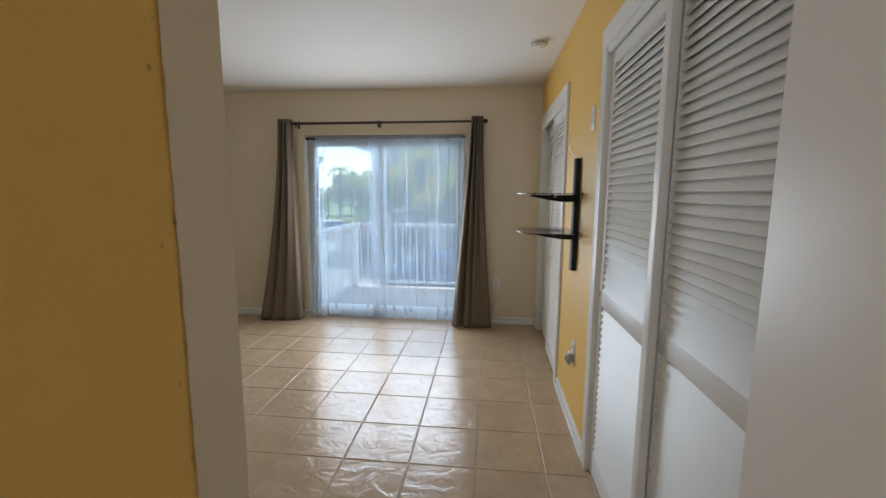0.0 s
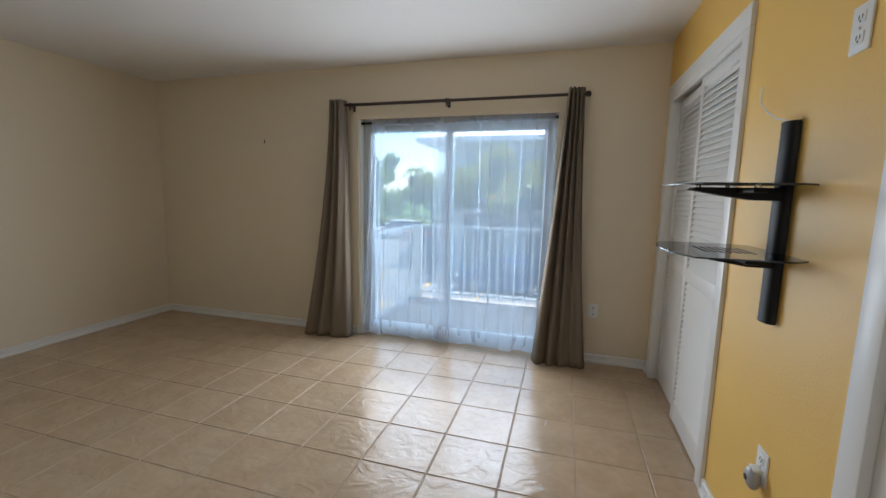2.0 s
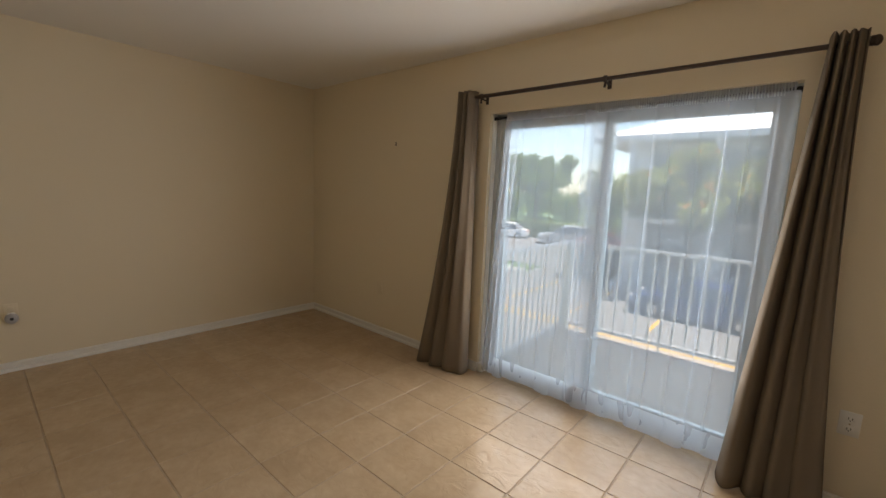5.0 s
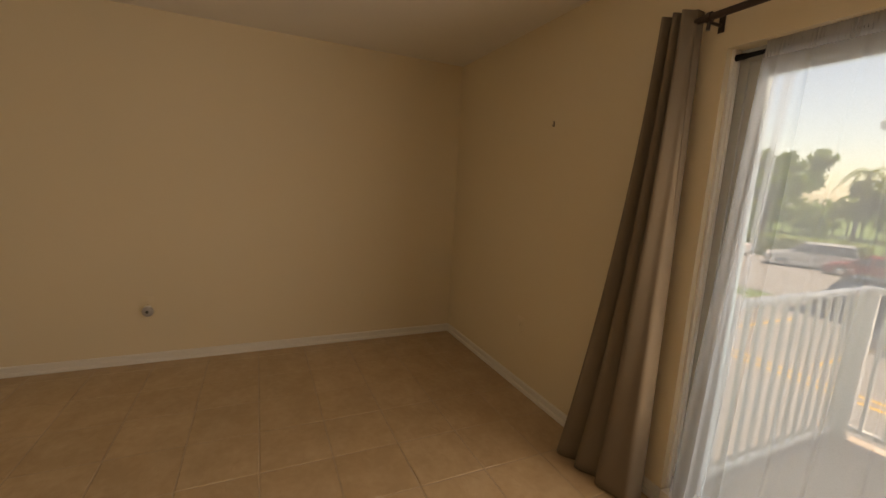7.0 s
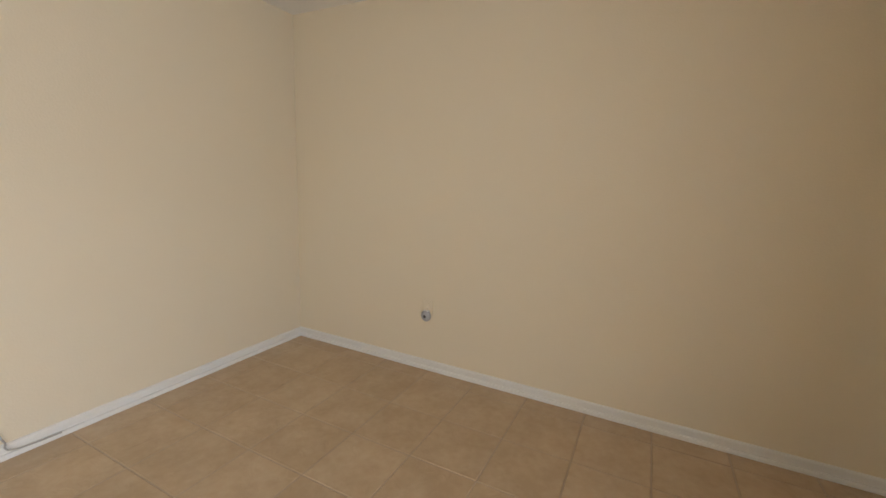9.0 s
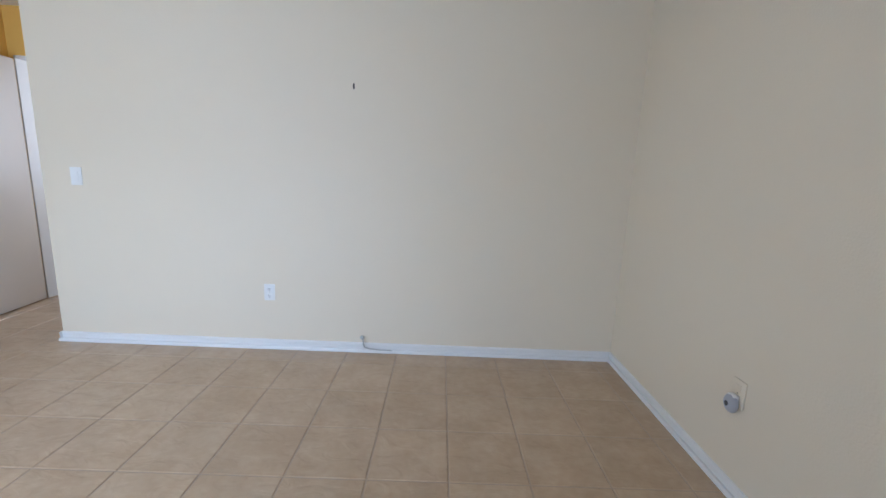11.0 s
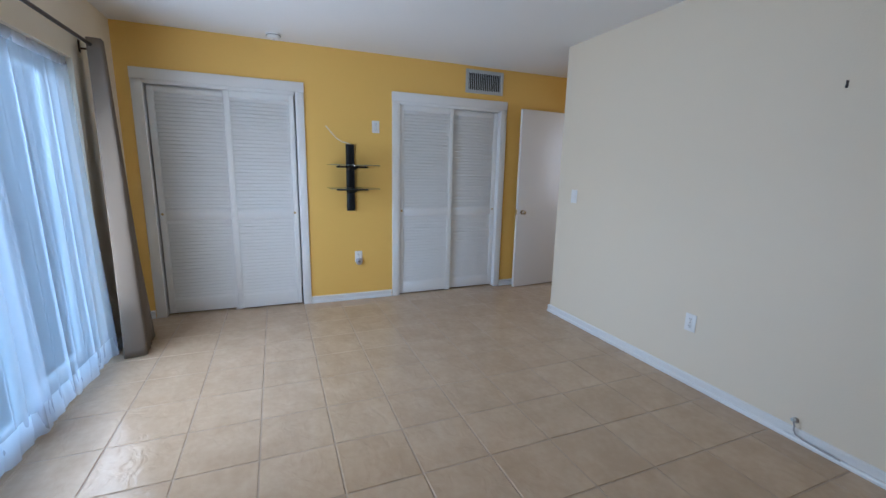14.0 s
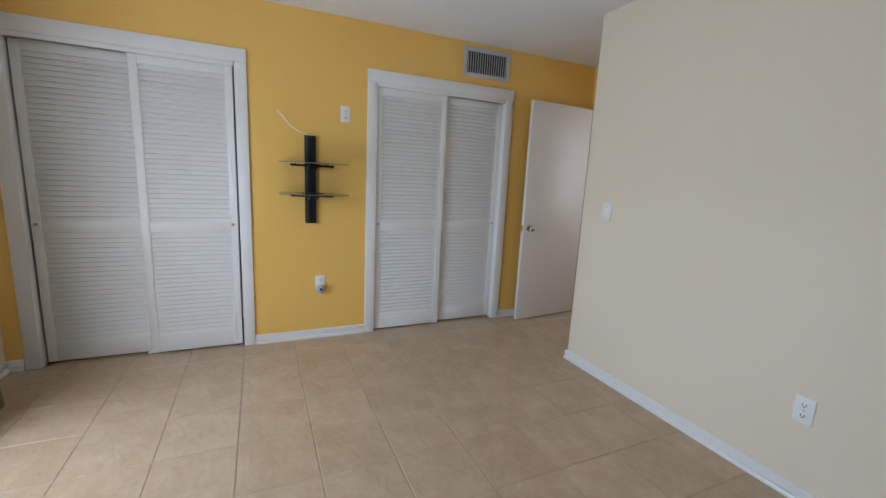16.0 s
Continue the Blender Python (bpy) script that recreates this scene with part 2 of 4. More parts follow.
def tube(bm, pts, r, n=8):
    pts = [Vector(p) for p in pts]
    rings = []
    for i, p in enumerate(pts):
        d = (pts[min(i + 1, len(pts) - 1)] - pts[max(i - 1, 0)]).normalized()
        q = d.to_track_quat("Z", "Y")
        rings.append([bm.verts.new(p + q @ Vector((r * math.cos(a), r * math.sin(a), 0))) for a in [2 * math.pi * k / n for k in range(n)]])
    for a, b in zip(rings, rings[1:]):
        for k in range(n):
            bm.faces.new((a[k], a[(k + 1) % n], b[(k + 1) % n], b[k]))
    bm.faces.new(rings[0][::-1])
    bm.faces.new(rings[-1])
    return bm


def slab(bm, outline, axis, lo, hi):
    """A flat plate of the given outline, between lo and hi on the axis."""
    def at(u, v, w):
        return {"x": (w, u, v), "y": (u, w, v), "z": (u, v, w)}[axis]
    a = [bm.verts.new(at(u, v, lo)) for u, v in outline]
    b = [bm.verts.new(at(u, v, hi)) for u, v in outline]
    k = len(a)
    for i in range(k):
        bm.faces.new((a[i], a[(i + 1) % k], b[(i + 1) % k], b[i]))
    bm.faces.new(a[::-1])
    bm.faces.new(b)
    bmesh.ops.recalc_face_normals(bm, faces=bm.faces[:])
    return bm


def thing(name, base, label="", category="", group="", kind=""):
    ob = new(name)
    ob.location, ob.empty_display_size = base, 0.05
    ORG[ob] = Vector(base)
    return tagged(ob, label, category, group, kind)


def finish(bm, name, material, smooth):
    bmesh.ops.recalc_face_normals(bm, faces=bm.faces[:])
    me = bpy.data.meshes.new(name)
    bm.to_mesh(me)
    bm.free()
    me.materials.append(material)
    if smooth:
        for p in me.polygons:
            p.use_smooth = True
        me.set_sharp_from_angle(angle=radians(40))
    return me


def part(name, bm, material, parent, label="", smooth=True):
    bm.transform(Matrix.Translation(-ORG[parent]))
    ob = new(name, finish(bm, name, material, smooth))
    ob.parent = parent
    ORG[ob] = ORG[parent]
    return tagged(ob, label)


def piece(name, mesh, parent, m):
    """One of many alike pieces on a shared mesh, at a pose in the world."""
    ob = new(name, mesh)
    ob.parent = parent
    ob.matrix_basis = Matrix.Translation(-ORG[parent]) @ m
    return ob


def solid(name, bm, material, base, label, category, group="", kind="", smooth=True):
    bm.transform(Matrix.Translation(-Vector(base)))
    ob = new(name, finish(bm, name, material, smooth))
    ob.location = base
    ORG[ob] = Vector(base)
    return tagged(ob, label, category, group, kind)


def structure(name, bm, material, label, category, base=(0, 0, 0)):
    return solid(name, bm, material, base, label, category, kind="structure", smooth=False)


# ---- the room's shell ----
XW, XE, YN, YS = -4.336, 0.50, 4.35, 0.752
PX, PT = -0.478, 0.137
H = 2.44
WX0, WX1, WZ = -1.995, -0.262, 1.985
BY0, BY1, AY0, AY1, CZ = 3.01, 4.175, 0.86, 2.02, 2.0

floor = structure("floor", boxes((XW - 0.2, XE + 0.7, -1.4, YN + 0.2, -0.2, -0.003)), M_grout, "tan grout bed of the tiled bedroom floor", "floor")
structure("ceiling", boxes((XW - 0.2, XE + 0.7, -1.4, YN + 0.2, H, H + 0.2)), M_ceil, "white painted plaster ceiling", "ceiling")
structure("wall_north", boxes((XW - 0.2, WX0, YN, YN + 0.2, -0.006, H), (WX1, XE + 0.7, YN, YN + 0.2, -0.006, H), (WX0, WX1, YN, YN + 0.2, WZ, H)),
          M_wall, "cream painted wall round the sliding glass door", "wall")
structure("wall_west", boxes((XW - 0.2, XW, YS - PT, YN, -0.006, H)), M_wall, "plain cream painted bedroom wall", "wall")
structure("wall_south", boxes((XW, PX, YS - PT, YS, -0.006, H)), M_wall, "cream painted partition wall with a free end", "wall")
structure("wall_entry_west", boxes((PX - 0.12, PX + 0.002, -0.12, YS - PT, -0.006, H)), M_yellow, "yellow painted wall of the entry passage", "wall")
structure("wall_east", boxes((XE, XE + 0.11, -0.22, AY0 - 0.01, -0.006, H), (XE, XE + 0.11, AY1 + 0.01, BY0 - 0.01, -0.006, H), (XE, XE + 0.11, BY1 + 0.01, YN, -0.006, H),
                             (XE, XE + 0.11, AY0 - 0.01, AY1 + 0.01, CZ + 0.06, H), (XE, XE + 0.11, BY0 - 0.01, BY1 + 0.01, CZ + 0.06, H)), M_yellow, "yellow painted wall with two louvred closets", "wall")
structure("wall_closets", boxes((XE + 0.66, XE + 0.70, -0.22, YN, -0.006, H), (XE + 0.11, XE + 0.66, AY0 - 0.10, AY0 - 0.04, -0.006, H), (XE + 0.11, XE + 0.66, AY1 + 0.04, AY1 + 0.10, -0.006, H),
                                (XE + 0.11, XE + 0.66, BY0 - 0.10, BY0 - 0.04, -0.006, H)), M_white, "white inside walls of the closets", "wall")
structure("wall_entry_south", boxes((PX, -0.42, -0.22, -0.12, -0.006, H), (0.44, XE, -0.22, -0.12, -0.006, H), (-0.42, 0.44, -0.22, -0.12, 2.06, H)), M_yellow, "yellow wall round the bedroom doorway", "wall")
structure("wall_hall", boxes((-0.9, 0.9, -1.4, -1.3, -0.006, H), (-1.0, -0.9, -1.4, -0.22, -0.006, H), (0.9, 1.0, -1.4, -0.22, -0.006, H), (-0.9, PX, -0.22, -0.16, -0.006, H), (XE, 0.9, -0.28, -0.22, -0.006, H)),
          M_wall, "cream walls of the hall behind the door", "wall")


def chipped_joint():
    bm = bmesh.new()
    rng = random.Random(4)
    y, z = YS - PT, 0.0
    prev = None
    while z < H:
        w = 0.0012 + 0.002 * rng.random() ** 3
        c = y + 0.002 * (rng.random() - 0.5)
        cur = (bm.verts.new((PX + 0.0035, c - w, z)), bm.verts.new((PX + 0.0035, c + w, z)))
        if prev:
            bm.faces.new((prev[0], prev[1], cur[1], cur[0]))
        prev = cur
        z += 0.03
    for _ in range(16):
        cz, cy, r = rng.uniform(0.7, 2.2), y - rng.uniform(0.0, 0.035), rng.uniform(0.002, 0.006)
        bm.faces.new([bm.verts.new((PX + 0.0035, cy + r * rng.uniform(0.5, 1.3) * math.cos(k), cz + r * rng.uniform(0.5, 1.6) * math.sin(k))) for k in (0, 0.9, 1.8, 2.8, 3.7, 4.6, 5.5)])
    structure("trim_chipped_joint", bm, M_crack, "cracked and chipped paint joint at the wall end", "paint crack")


chipped_joint()


def baseboard(x0, y0, x1, y1, nx, ny):
    """A moulded skirting from one point to another; (nx, ny) points into the room."""
    prof = ((0.0, 0.0), (0.020, 0.0), (0.0205, 0.012), (0.016, 0.022), (0.005, 0.024), (0.005, 0.030), (0.010, 0.031), (0.010, 0.050), (0.0125, 0.053), (0.0125, 0.062), (0.008, 0.068), (0.0, 0.070))
    bm = bmesh.new()
    a = [bm.verts.new((x0 + nx * d, y0 + ny * d, z)) for d, z in prof]
    b = [bm.verts.new((x1 + nx * d, y1 + ny * d, z)) for d, z in prof]
    k = len(a)
    for i in range(k):
        bm.faces.new((a[i], a[(i + 1) % k], b[(i + 1) % k], b[i]))
    bm.faces.new(a[::-1])
    bm.faces.new(b)
    structure("baseboard", bm, M_white, "white painted moulded skirting board", "baseboard")


baseboard(XW, YS, XW, YN, 1, 0)
baseboard(XW + 0.014, YN, WX0 - 0.001, YN, 0, -1)
baseboard(WX1 + 0.001, YN, XE - 0.001, YN, 0, -1)
baseboard(XW + 0.014, YS, PX - 0.0005, YS, 0, 1)
baseboard(PX, YS - PT, PX, YS + 0.0195, 1, 0)
baseboard(XE, AY1 + 0.085, XE, BY0 - 0.075, -1, 0)
baseboard(XE, 0.0, XE, AY0 - 0.075, -1, 0)
baseboard(XE, BY1 + 0.085, XE, YN - 0.015, -1, 0)
baseboard(PX + 0.002, -0.12, PX + 0.002, YS - PT - 0.001, 1, 0)

# ---- closets ----


def closet_casing(y0, y1, name):
    c = thing(name, (XE, (y0 + y1) / 2, 0), "white painted wooden closet casing", "door frame", kind="structure")
    part("casing_jamb", boxes((XE - 0.017, XE + 0.1, y0 - 0.075, y0, 0, CZ + 0.02), bevel=0.004), M_white, c)
    part("casing_jamb", boxes((XE - 0.017, XE + 0.1, y1, y1 + 0.078, 0, CZ + 0.02), bevel=0.004), M_white, c)
    part("casing_head", boxes((XE - 0.019, XE + 0.1, y0 - 0.077, y1 + 0.08, CZ + 0.02, CZ + 0.108), bevel=0.004), M_white, c)
    part("track_fascia", boxes((XE - 0.012, XE + 0.004, y0 + 0.002, y1 - 0.002, CZ - 0.01, CZ + 0.02), bevel=0.002), M_white, c)
    part("floor_guide", boxes((XE + 0.03, XE + 0.05, (y0 + y1) / 2 - 0.03, (y0 + y1) / 2 + 0.03, 0.0, 0.012)), M_plate, c)


def slat_mesh(width):
    bm = boxes((-0.021, 0.021, -width / 2, width / 2, -0.0035, 0.0035))
    bm.transform(Matrix.Rotation(radians(-60), 4, "Y"))
    return finish(bm, "slat", M_white, False)


def louvre_door(y0, y1, x, pull_y, label):
    """A sliding door of two louvred fields, facing -x."""
    d = thing("sliding_louvre_door", (x, (y0 + y1) / 2, 0.012), label, "closet door", "louvred closet doors")
    t, st, z0, z1 = 0.030, 0.048, 0.014, CZ - 0.008
    for a, b in ((y0, y0 + st), (y1 - st, y1)):
        part("stile", boxes((x, x + t, a, b, z0, z1), bevel=0.003), M_white, d)
    for a, b in ((z0, 0.135), (0.862, 0.938), (1.935, z1)):
        part("rail", boxes((x + 0.001, x + t - 0.001, y0 + st, y1 - st, a, b), bevel=0.003), M_white, d)
    me = slat_mesh(y1 - y0 - 2 * st + 0.004)
    for lo, hi, k in ((0.135, 0.862, 23), (0.938, 1.935, 31)):
        for i in range(k):
            z = lo + (hi - lo) * (i + 0.5) / k
            piece("slat", me, d, Matrix.Translation((x + t / 2, (y0 + y1) / 2, z)) @ Matrix.Rotation(radians(random.uniform(-0.8, 0.8)), 4, "Y"))
    bm = cyl(bmesh.new(), (x - 0.002, pull_y, 0.92), (x + 0.004, pull_y, 0.92), 0.011)
    part("finger_pull", bm, M_brass, d, "small round finger pull")


closet_casing(BY0, BY1, "trim_closet_frame_1")
closet_casing(AY0, AY1, "trim_closet_frame_2")
louvre_door(BY0 + 0.013, 3.60, XE + 0.006, BY0 + 0.045, "white louvred sliding closet door, slightly ajar at its jamb")
louvre_door(3.55, BY1 - 0.012, XE + 0.042, BY1 - 0.035, "white louvred sliding closet door on the rear track")
louvre_door(1.42, AY1 - 0.001, XE + 0.006, AY1 - 0.028, "white louvred sliding closet door on the front track")
louvre_door(AY0 + 0.001, 1.47, XE + 0.042, AY0 + 0.03, "white louvred sliding closet door beside the entry door")

# ---- bedroom door ----


def bedroom_door():
    p, q = Vector((0.352, 0.662, 0)), Vector((0.425, -0.085, 0))
    d = thing("bedroom_door", (q.x, q.y, 0.01), "off-white flat bedroom door standing open against the wall", "door")
    along = (q - p).normalized()
    m = Matrix.Translation(p) @ Matrix.Rotation(math.atan2(along.y, along.x), 4, "Z")
    L = (q - p).length

    def put(name, bm, material, parent, label=""):
        bm.transform(m)
        return part(name, bm, material, parent, label)
    leaf = put("leaf", boxes((0, L, 0.0, 0.035, 0.01, 2.03), bevel=0.002), M_door, d)
    put("latch_plate", boxes((-0.0015, 0.001, 0.006, 0.029, 0.865, 0.925)), M_brass, d, "brass latch plate")
    put("latch_bolt", boxes((-0.009, 0.0, 0.012, 0.023, 0.885, 0.905), bevel=0.002), M_brass, d)
    for s in (-1, 1):
        y = 0.0 if s < 0 else 0.035
        k = put("rose", cyl(bmesh.new(), (0.065, y, 0.895), (0.065, y + s * 0.008, 0.895), 0.030, 0.027, 24), M_steel, d)
        bm = cyl(bmesh.new(), (0.065, y + s * 0.006, 0.895), (0.065, y + s * 0.032, 0.895), 0.011, 0.013)
        put("knob", ball(bm, (0.065, y + s * 0.045, 0.895), 0.026, 1, 0.8, 1), M_steel, d, "brushed nickel door knob")
    for z in (0.25, 1.05, 1.80):
        put("hinge", cyl(bmesh.new(), (L + 0.004, 0.037, z - 0.045), (L + 0.004, 0.037, z + 0.045), 0.006), M_brass, d)


bedroom_door()
structure("trim_door_frame", boxes((-0.42, -0.40, -0.23, -0.11, 0, 2.06), (0.435, 0.448, -0.23, -0.11, 0, 2.06), (-0.42, 0.448, -0.23, -0.11, 2.04, 2.062)), M_white, "white painted bedroom door frame", "door frame")

# ---- glass door, rod and curtains ----


def glass_door():
    d = thing("door_1", ((WX0 + WX1) / 2, YN + 0.12, 0), "white aluminium sliding glass door to the balcony", "sliding door", kind="structure")
    y0, y1 = YN + 0.075, YN + 0.175
    part("frame_jamb", boxes((WX0, WX0 + 0.045, y0, y1, 0.0, WZ), (WX0 + 0.045, WX0 + 0.06, y0 + 0.012, y0 + 0.02, 0, WZ), (WX0 + 0.045, WX0 + 0.06, y0 + 0.05, y0 + 0.058, 0, WZ)), M_alu, d)
    part("weather_strip", boxes((WX0 + 0.0455, WX0 + 0.054, y0 + 0.022, y0 + 0.048, 0.012, WZ - 0.05)), M_dark, d, "dark brush strip in the jamb")
    part("inner_jamb", boxes((WX0, WX0 + 0.012, YN + 0.03, y0, 0.0, WZ), (WX0 + 0.012, WX0 + 0.018, YN + 0.045, YN + 0.055, 0.0, WZ), bevel=0.002), M_white, d, "white inner jamb with a stop bead")
    part("jamb_block", boxes((WX0 + 0.002, WX0 + 0.05, YN - 0.006, YN + 0.05, 0.0, 0.07), bevel=0.004), M_white, d, "white block at the foot of the jamb")
    part("frame_jamb", boxes((WX1 - 0.045, WX1, y0, y1, 0.0, WZ), (WX1 - 0.06, WX1 - 0.045, y0 + 0.04, y0 + 0.05, 0, WZ)), M_alu, d)
    part("frame_head", boxes((WX0 + 0.045, WX1 - 0.045, y0, y1, WZ - 0.05, WZ)), M_alu, d)
    part("threshold_track", boxes((WX0 + 0.045, WX1 - 0.045, y0 - 0.02, y1, -0.004, 0.012), (WX0 + 0.045, WX1 - 0.045, y0 + 0.02, y0 + 0.026, 0.012, 0.028), (WX0 + 0.045, WX1 - 0.045, y0 + 0.066, y0 + 0.072, 0.012, 0.028)), M_alu, d)
    for a, b, y in ((WX0 + 0.06, -1.135, y0 + 0.012), (-1.19, WX1 - 0.05, y0 + 0.056)):
        s = part("sash", boxes((a, a + 0.055, y, y + 0.032, 0.03, WZ - 0.05), (b - 0.055, b, y, y + 0.032, 0.03, WZ - 0.05), (a + 0.055, b - 0.055, y, y + 0.032, 0.03, 0.10), (a + 0.055, b - 0.055, y, y + 0.032, WZ - 0.11, WZ - 0.05)), M_alu, d)
        g = part("pane", boxes((a + 0.05, b - 0.05, y + 0.013, y + 0.019, 0.095, WZ - 0.105)), M_glass, s, "clear glass pane")
        g.visible_shadow = False
    part("pull_handle", boxes((WX0 + 0.075, WX0 + 0.095, y0 - 0.012, y0 + 0.012, 0.86, 1.02), bevel=0.004), M_plate, d, "white door pull")


glass_door()


def drape(bm, edges, folds, z0, z1, y, amp, phase, rows=40, cols=150, hem=None, bunch=0.0, gather=()):
    """A hanging sheet: edges(s) gives its left and right x at s (0 top, 1 bottom)."""
    grid = []
    for i in range(rows + 1):
        s = i / rows
        xl, xr, depth, dy = edges(s)
        line = []
        for j in range(cols + 1):
            u = j / cols
            w = u + bunch * 0.5 * math.sin(2 * math.pi * u * 3 + phase) / (2 * math.pi * 3)
            a = 2 * math.pi * folds * w + phase + 0.5 * math.sin(2.3 * s + 9 * u)
            f = math.sin(a) + 0.35 * math.sin(2.1 * a + 1.3 + s)
            x = xl + (xr - xl) * u + 0.25 * depth * math.cos(a) * (xr - xl) / max(folds, 1) / 0.1 * 0.1
            zz = z1 + (z0 - z1) * s
            if hem and i == rows:
                zz += hem(u)
            g = 0.25 + sum(math.exp(-((u - c) / d) ** 2) for c, d in gather) if gather else 1.0
            line.append(bm.verts.new((x, y + dy + amp * depth * f * g, zz)))
        grid.append(line)
    for a, b in zip(grid, grid[1:]):
        for j in range(cols):
            bm.faces.new((a[j], a[j + 1], b[j + 1], b[j]))
    return bm


def thick(ob, t):
    md = ob.modifiers.new("cloth", "SOLIDIFY")
    md.thickness, md.offset = t, 0


def heavy_curtains():
    def left(s):
        f = s ** 1.7
        return -2.222 - 0.298 * f, -2.068 + 0.050 * s, 0.75 + 0.45 * s, -0.06 * s

    def right(s):
        return -0.195 - 0.155 * s ** 1.1, -0.075 + 0.125 * s ** 1.5, 0.75 + 0.45 * s, -0.06 * s
    for k, (e, fo, ph) in enumerate(((left, 3.4, 0.4), (right, 4.2, 2.2))):
        x = (e(1)[0] + e(1)[1]) / 2
        c = thing("curtain", (x, 4.22, 0.006), ("taupe grommet curtain gathered and flaring to the floor", "taupe curtain gathered beside the closet wall")[k], "curtain", "pair of taupe curtains")
        ob = part("cloth", drape(bmesh.new(), e, fo, 0.008, 2.135, 4.262, 0.050, ph), M_curtain, c)
        thick(ob, 0.003)
        for i in range(3):
            gx = e(0)[0] + (e(0)[1] - e(0)[0]) * (0.25 + 0.25 * i)
            bm = bmesh.new()
            tube(bm, [(gx, 4.27 + 0.024 * math.cos(q), 2.092 + 0.024 * math.sin(q)) for q in np.linspace(0, 6.2, 18)], 0.003, 6)
            part("grommet", bm, M_steel, c)


heavy_curtains()


def curtain_rod():
    r = thing("curtain_rod", (-1.1, 4.27, 2.092), "dark bronze metal curtain rod on wall brackets", "curtain rod")
    part("rod", cyl(bmesh.new(), (-2.10, 4.27, 2.092), (-1.15, 4.27, 2.092), 0.0135), M_rod, r)
    part("rod", cyl(bmesh.new(), (-1.15, 4.27, 2.092), (-0.075, 4.27, 2.092), 0.0115), M_rod, r)
    for x, s in ((-2.10, -1), (-0.075, 1)):
        bm = cyl(bmesh.new(), (x, 4.27, 2.092), (x + s * 0.012, 4.27, 2.092), 0.019, 0.021)
        part("finial", ball(bm, (x + s * 0.022, 4.27, 2.092), 0.022, 0.8, 1, 1), M_rod, r)
    for x in (-2.03, -1.15, -0.13):
        bm = boxes((x - 0.012, x + 0.012, YN - 0.006, YN, 2.05, 2.125), bevel=0.002)
        cyl(bm, (x, YN - 0.004, 2.075), (x, 4.272, 2.075), 0.006)
        cyl(bm, (x - 0.009, 4.27, 2.092), (x + 0.009, 4.27, 2.092), 0.019)
        cyl(bm, (x, 4.27, 2.075), (x, 4.27, 2.045), 0.006, 0.008)
        part("bracket", bm, M_rod, r)


curtain_rod()


def voile(bm, left, right, folds, z0, z1, y, lean, gather, phase, rows=34, cols=300, hem=0.0):
    """A thin sheet whose folds crowd together round each (centre, width, strength) of gather; lean(s, u) is its lean in y."""
    us = np.linspace(0, 1, cols + 1)
    g = sum(k * np.exp(-((us - c) / w) ** 2) for c, w, k in gather)
    step = 1.0 / (1.0 + 2.6 * g)
    pos = np.concatenate(([0.0], np.cumsum((step[1:] + step[:-1]) / 2)))
    pos /= pos[-1]
    grid = []
    for i in range(rows + 1):
        s = i / rows
        xl, xr = left(s), right(s)
        pitch = (xr - xl) / folds
        line = []
        for u, p, q in zip(us, pos, g):
            a = 2 * math.pi * folds * u + phase + 0.7 * math.sin(2.0 * s + 7 * u) + 0.25 * math.sin(9 * s + 23 * u)
            d = (0.006 + 0.017 * min(q, 1.2)) * (0.45 + 0.55 * s)
            x = xl + (xr - xl) * p + (0.15 + 0.20 * min(q, 1.2)) * pitch * math.cos(a + 0.4 * s)
            z = z1 + (z0 - z1) * s
            if hem and s > 0.9:
                z += (s - 0.9) * 10 * hem * (0.7 * math.sin(15 * u + phase) + 0.5 * math.sin(37 * u))
            line.append(bm.verts.new((x, y + lean(s, u) + d * (math.sin(a) + 0.4 * math.sin(2.3 * a + 1)), z)))
        grid.append(line)
    for a, b in zip(grid, grid[1:]):
        for j in range(cols):
            bm.faces.new((a[j], a[j + 1], b[j + 1], b[j]))
    return bm


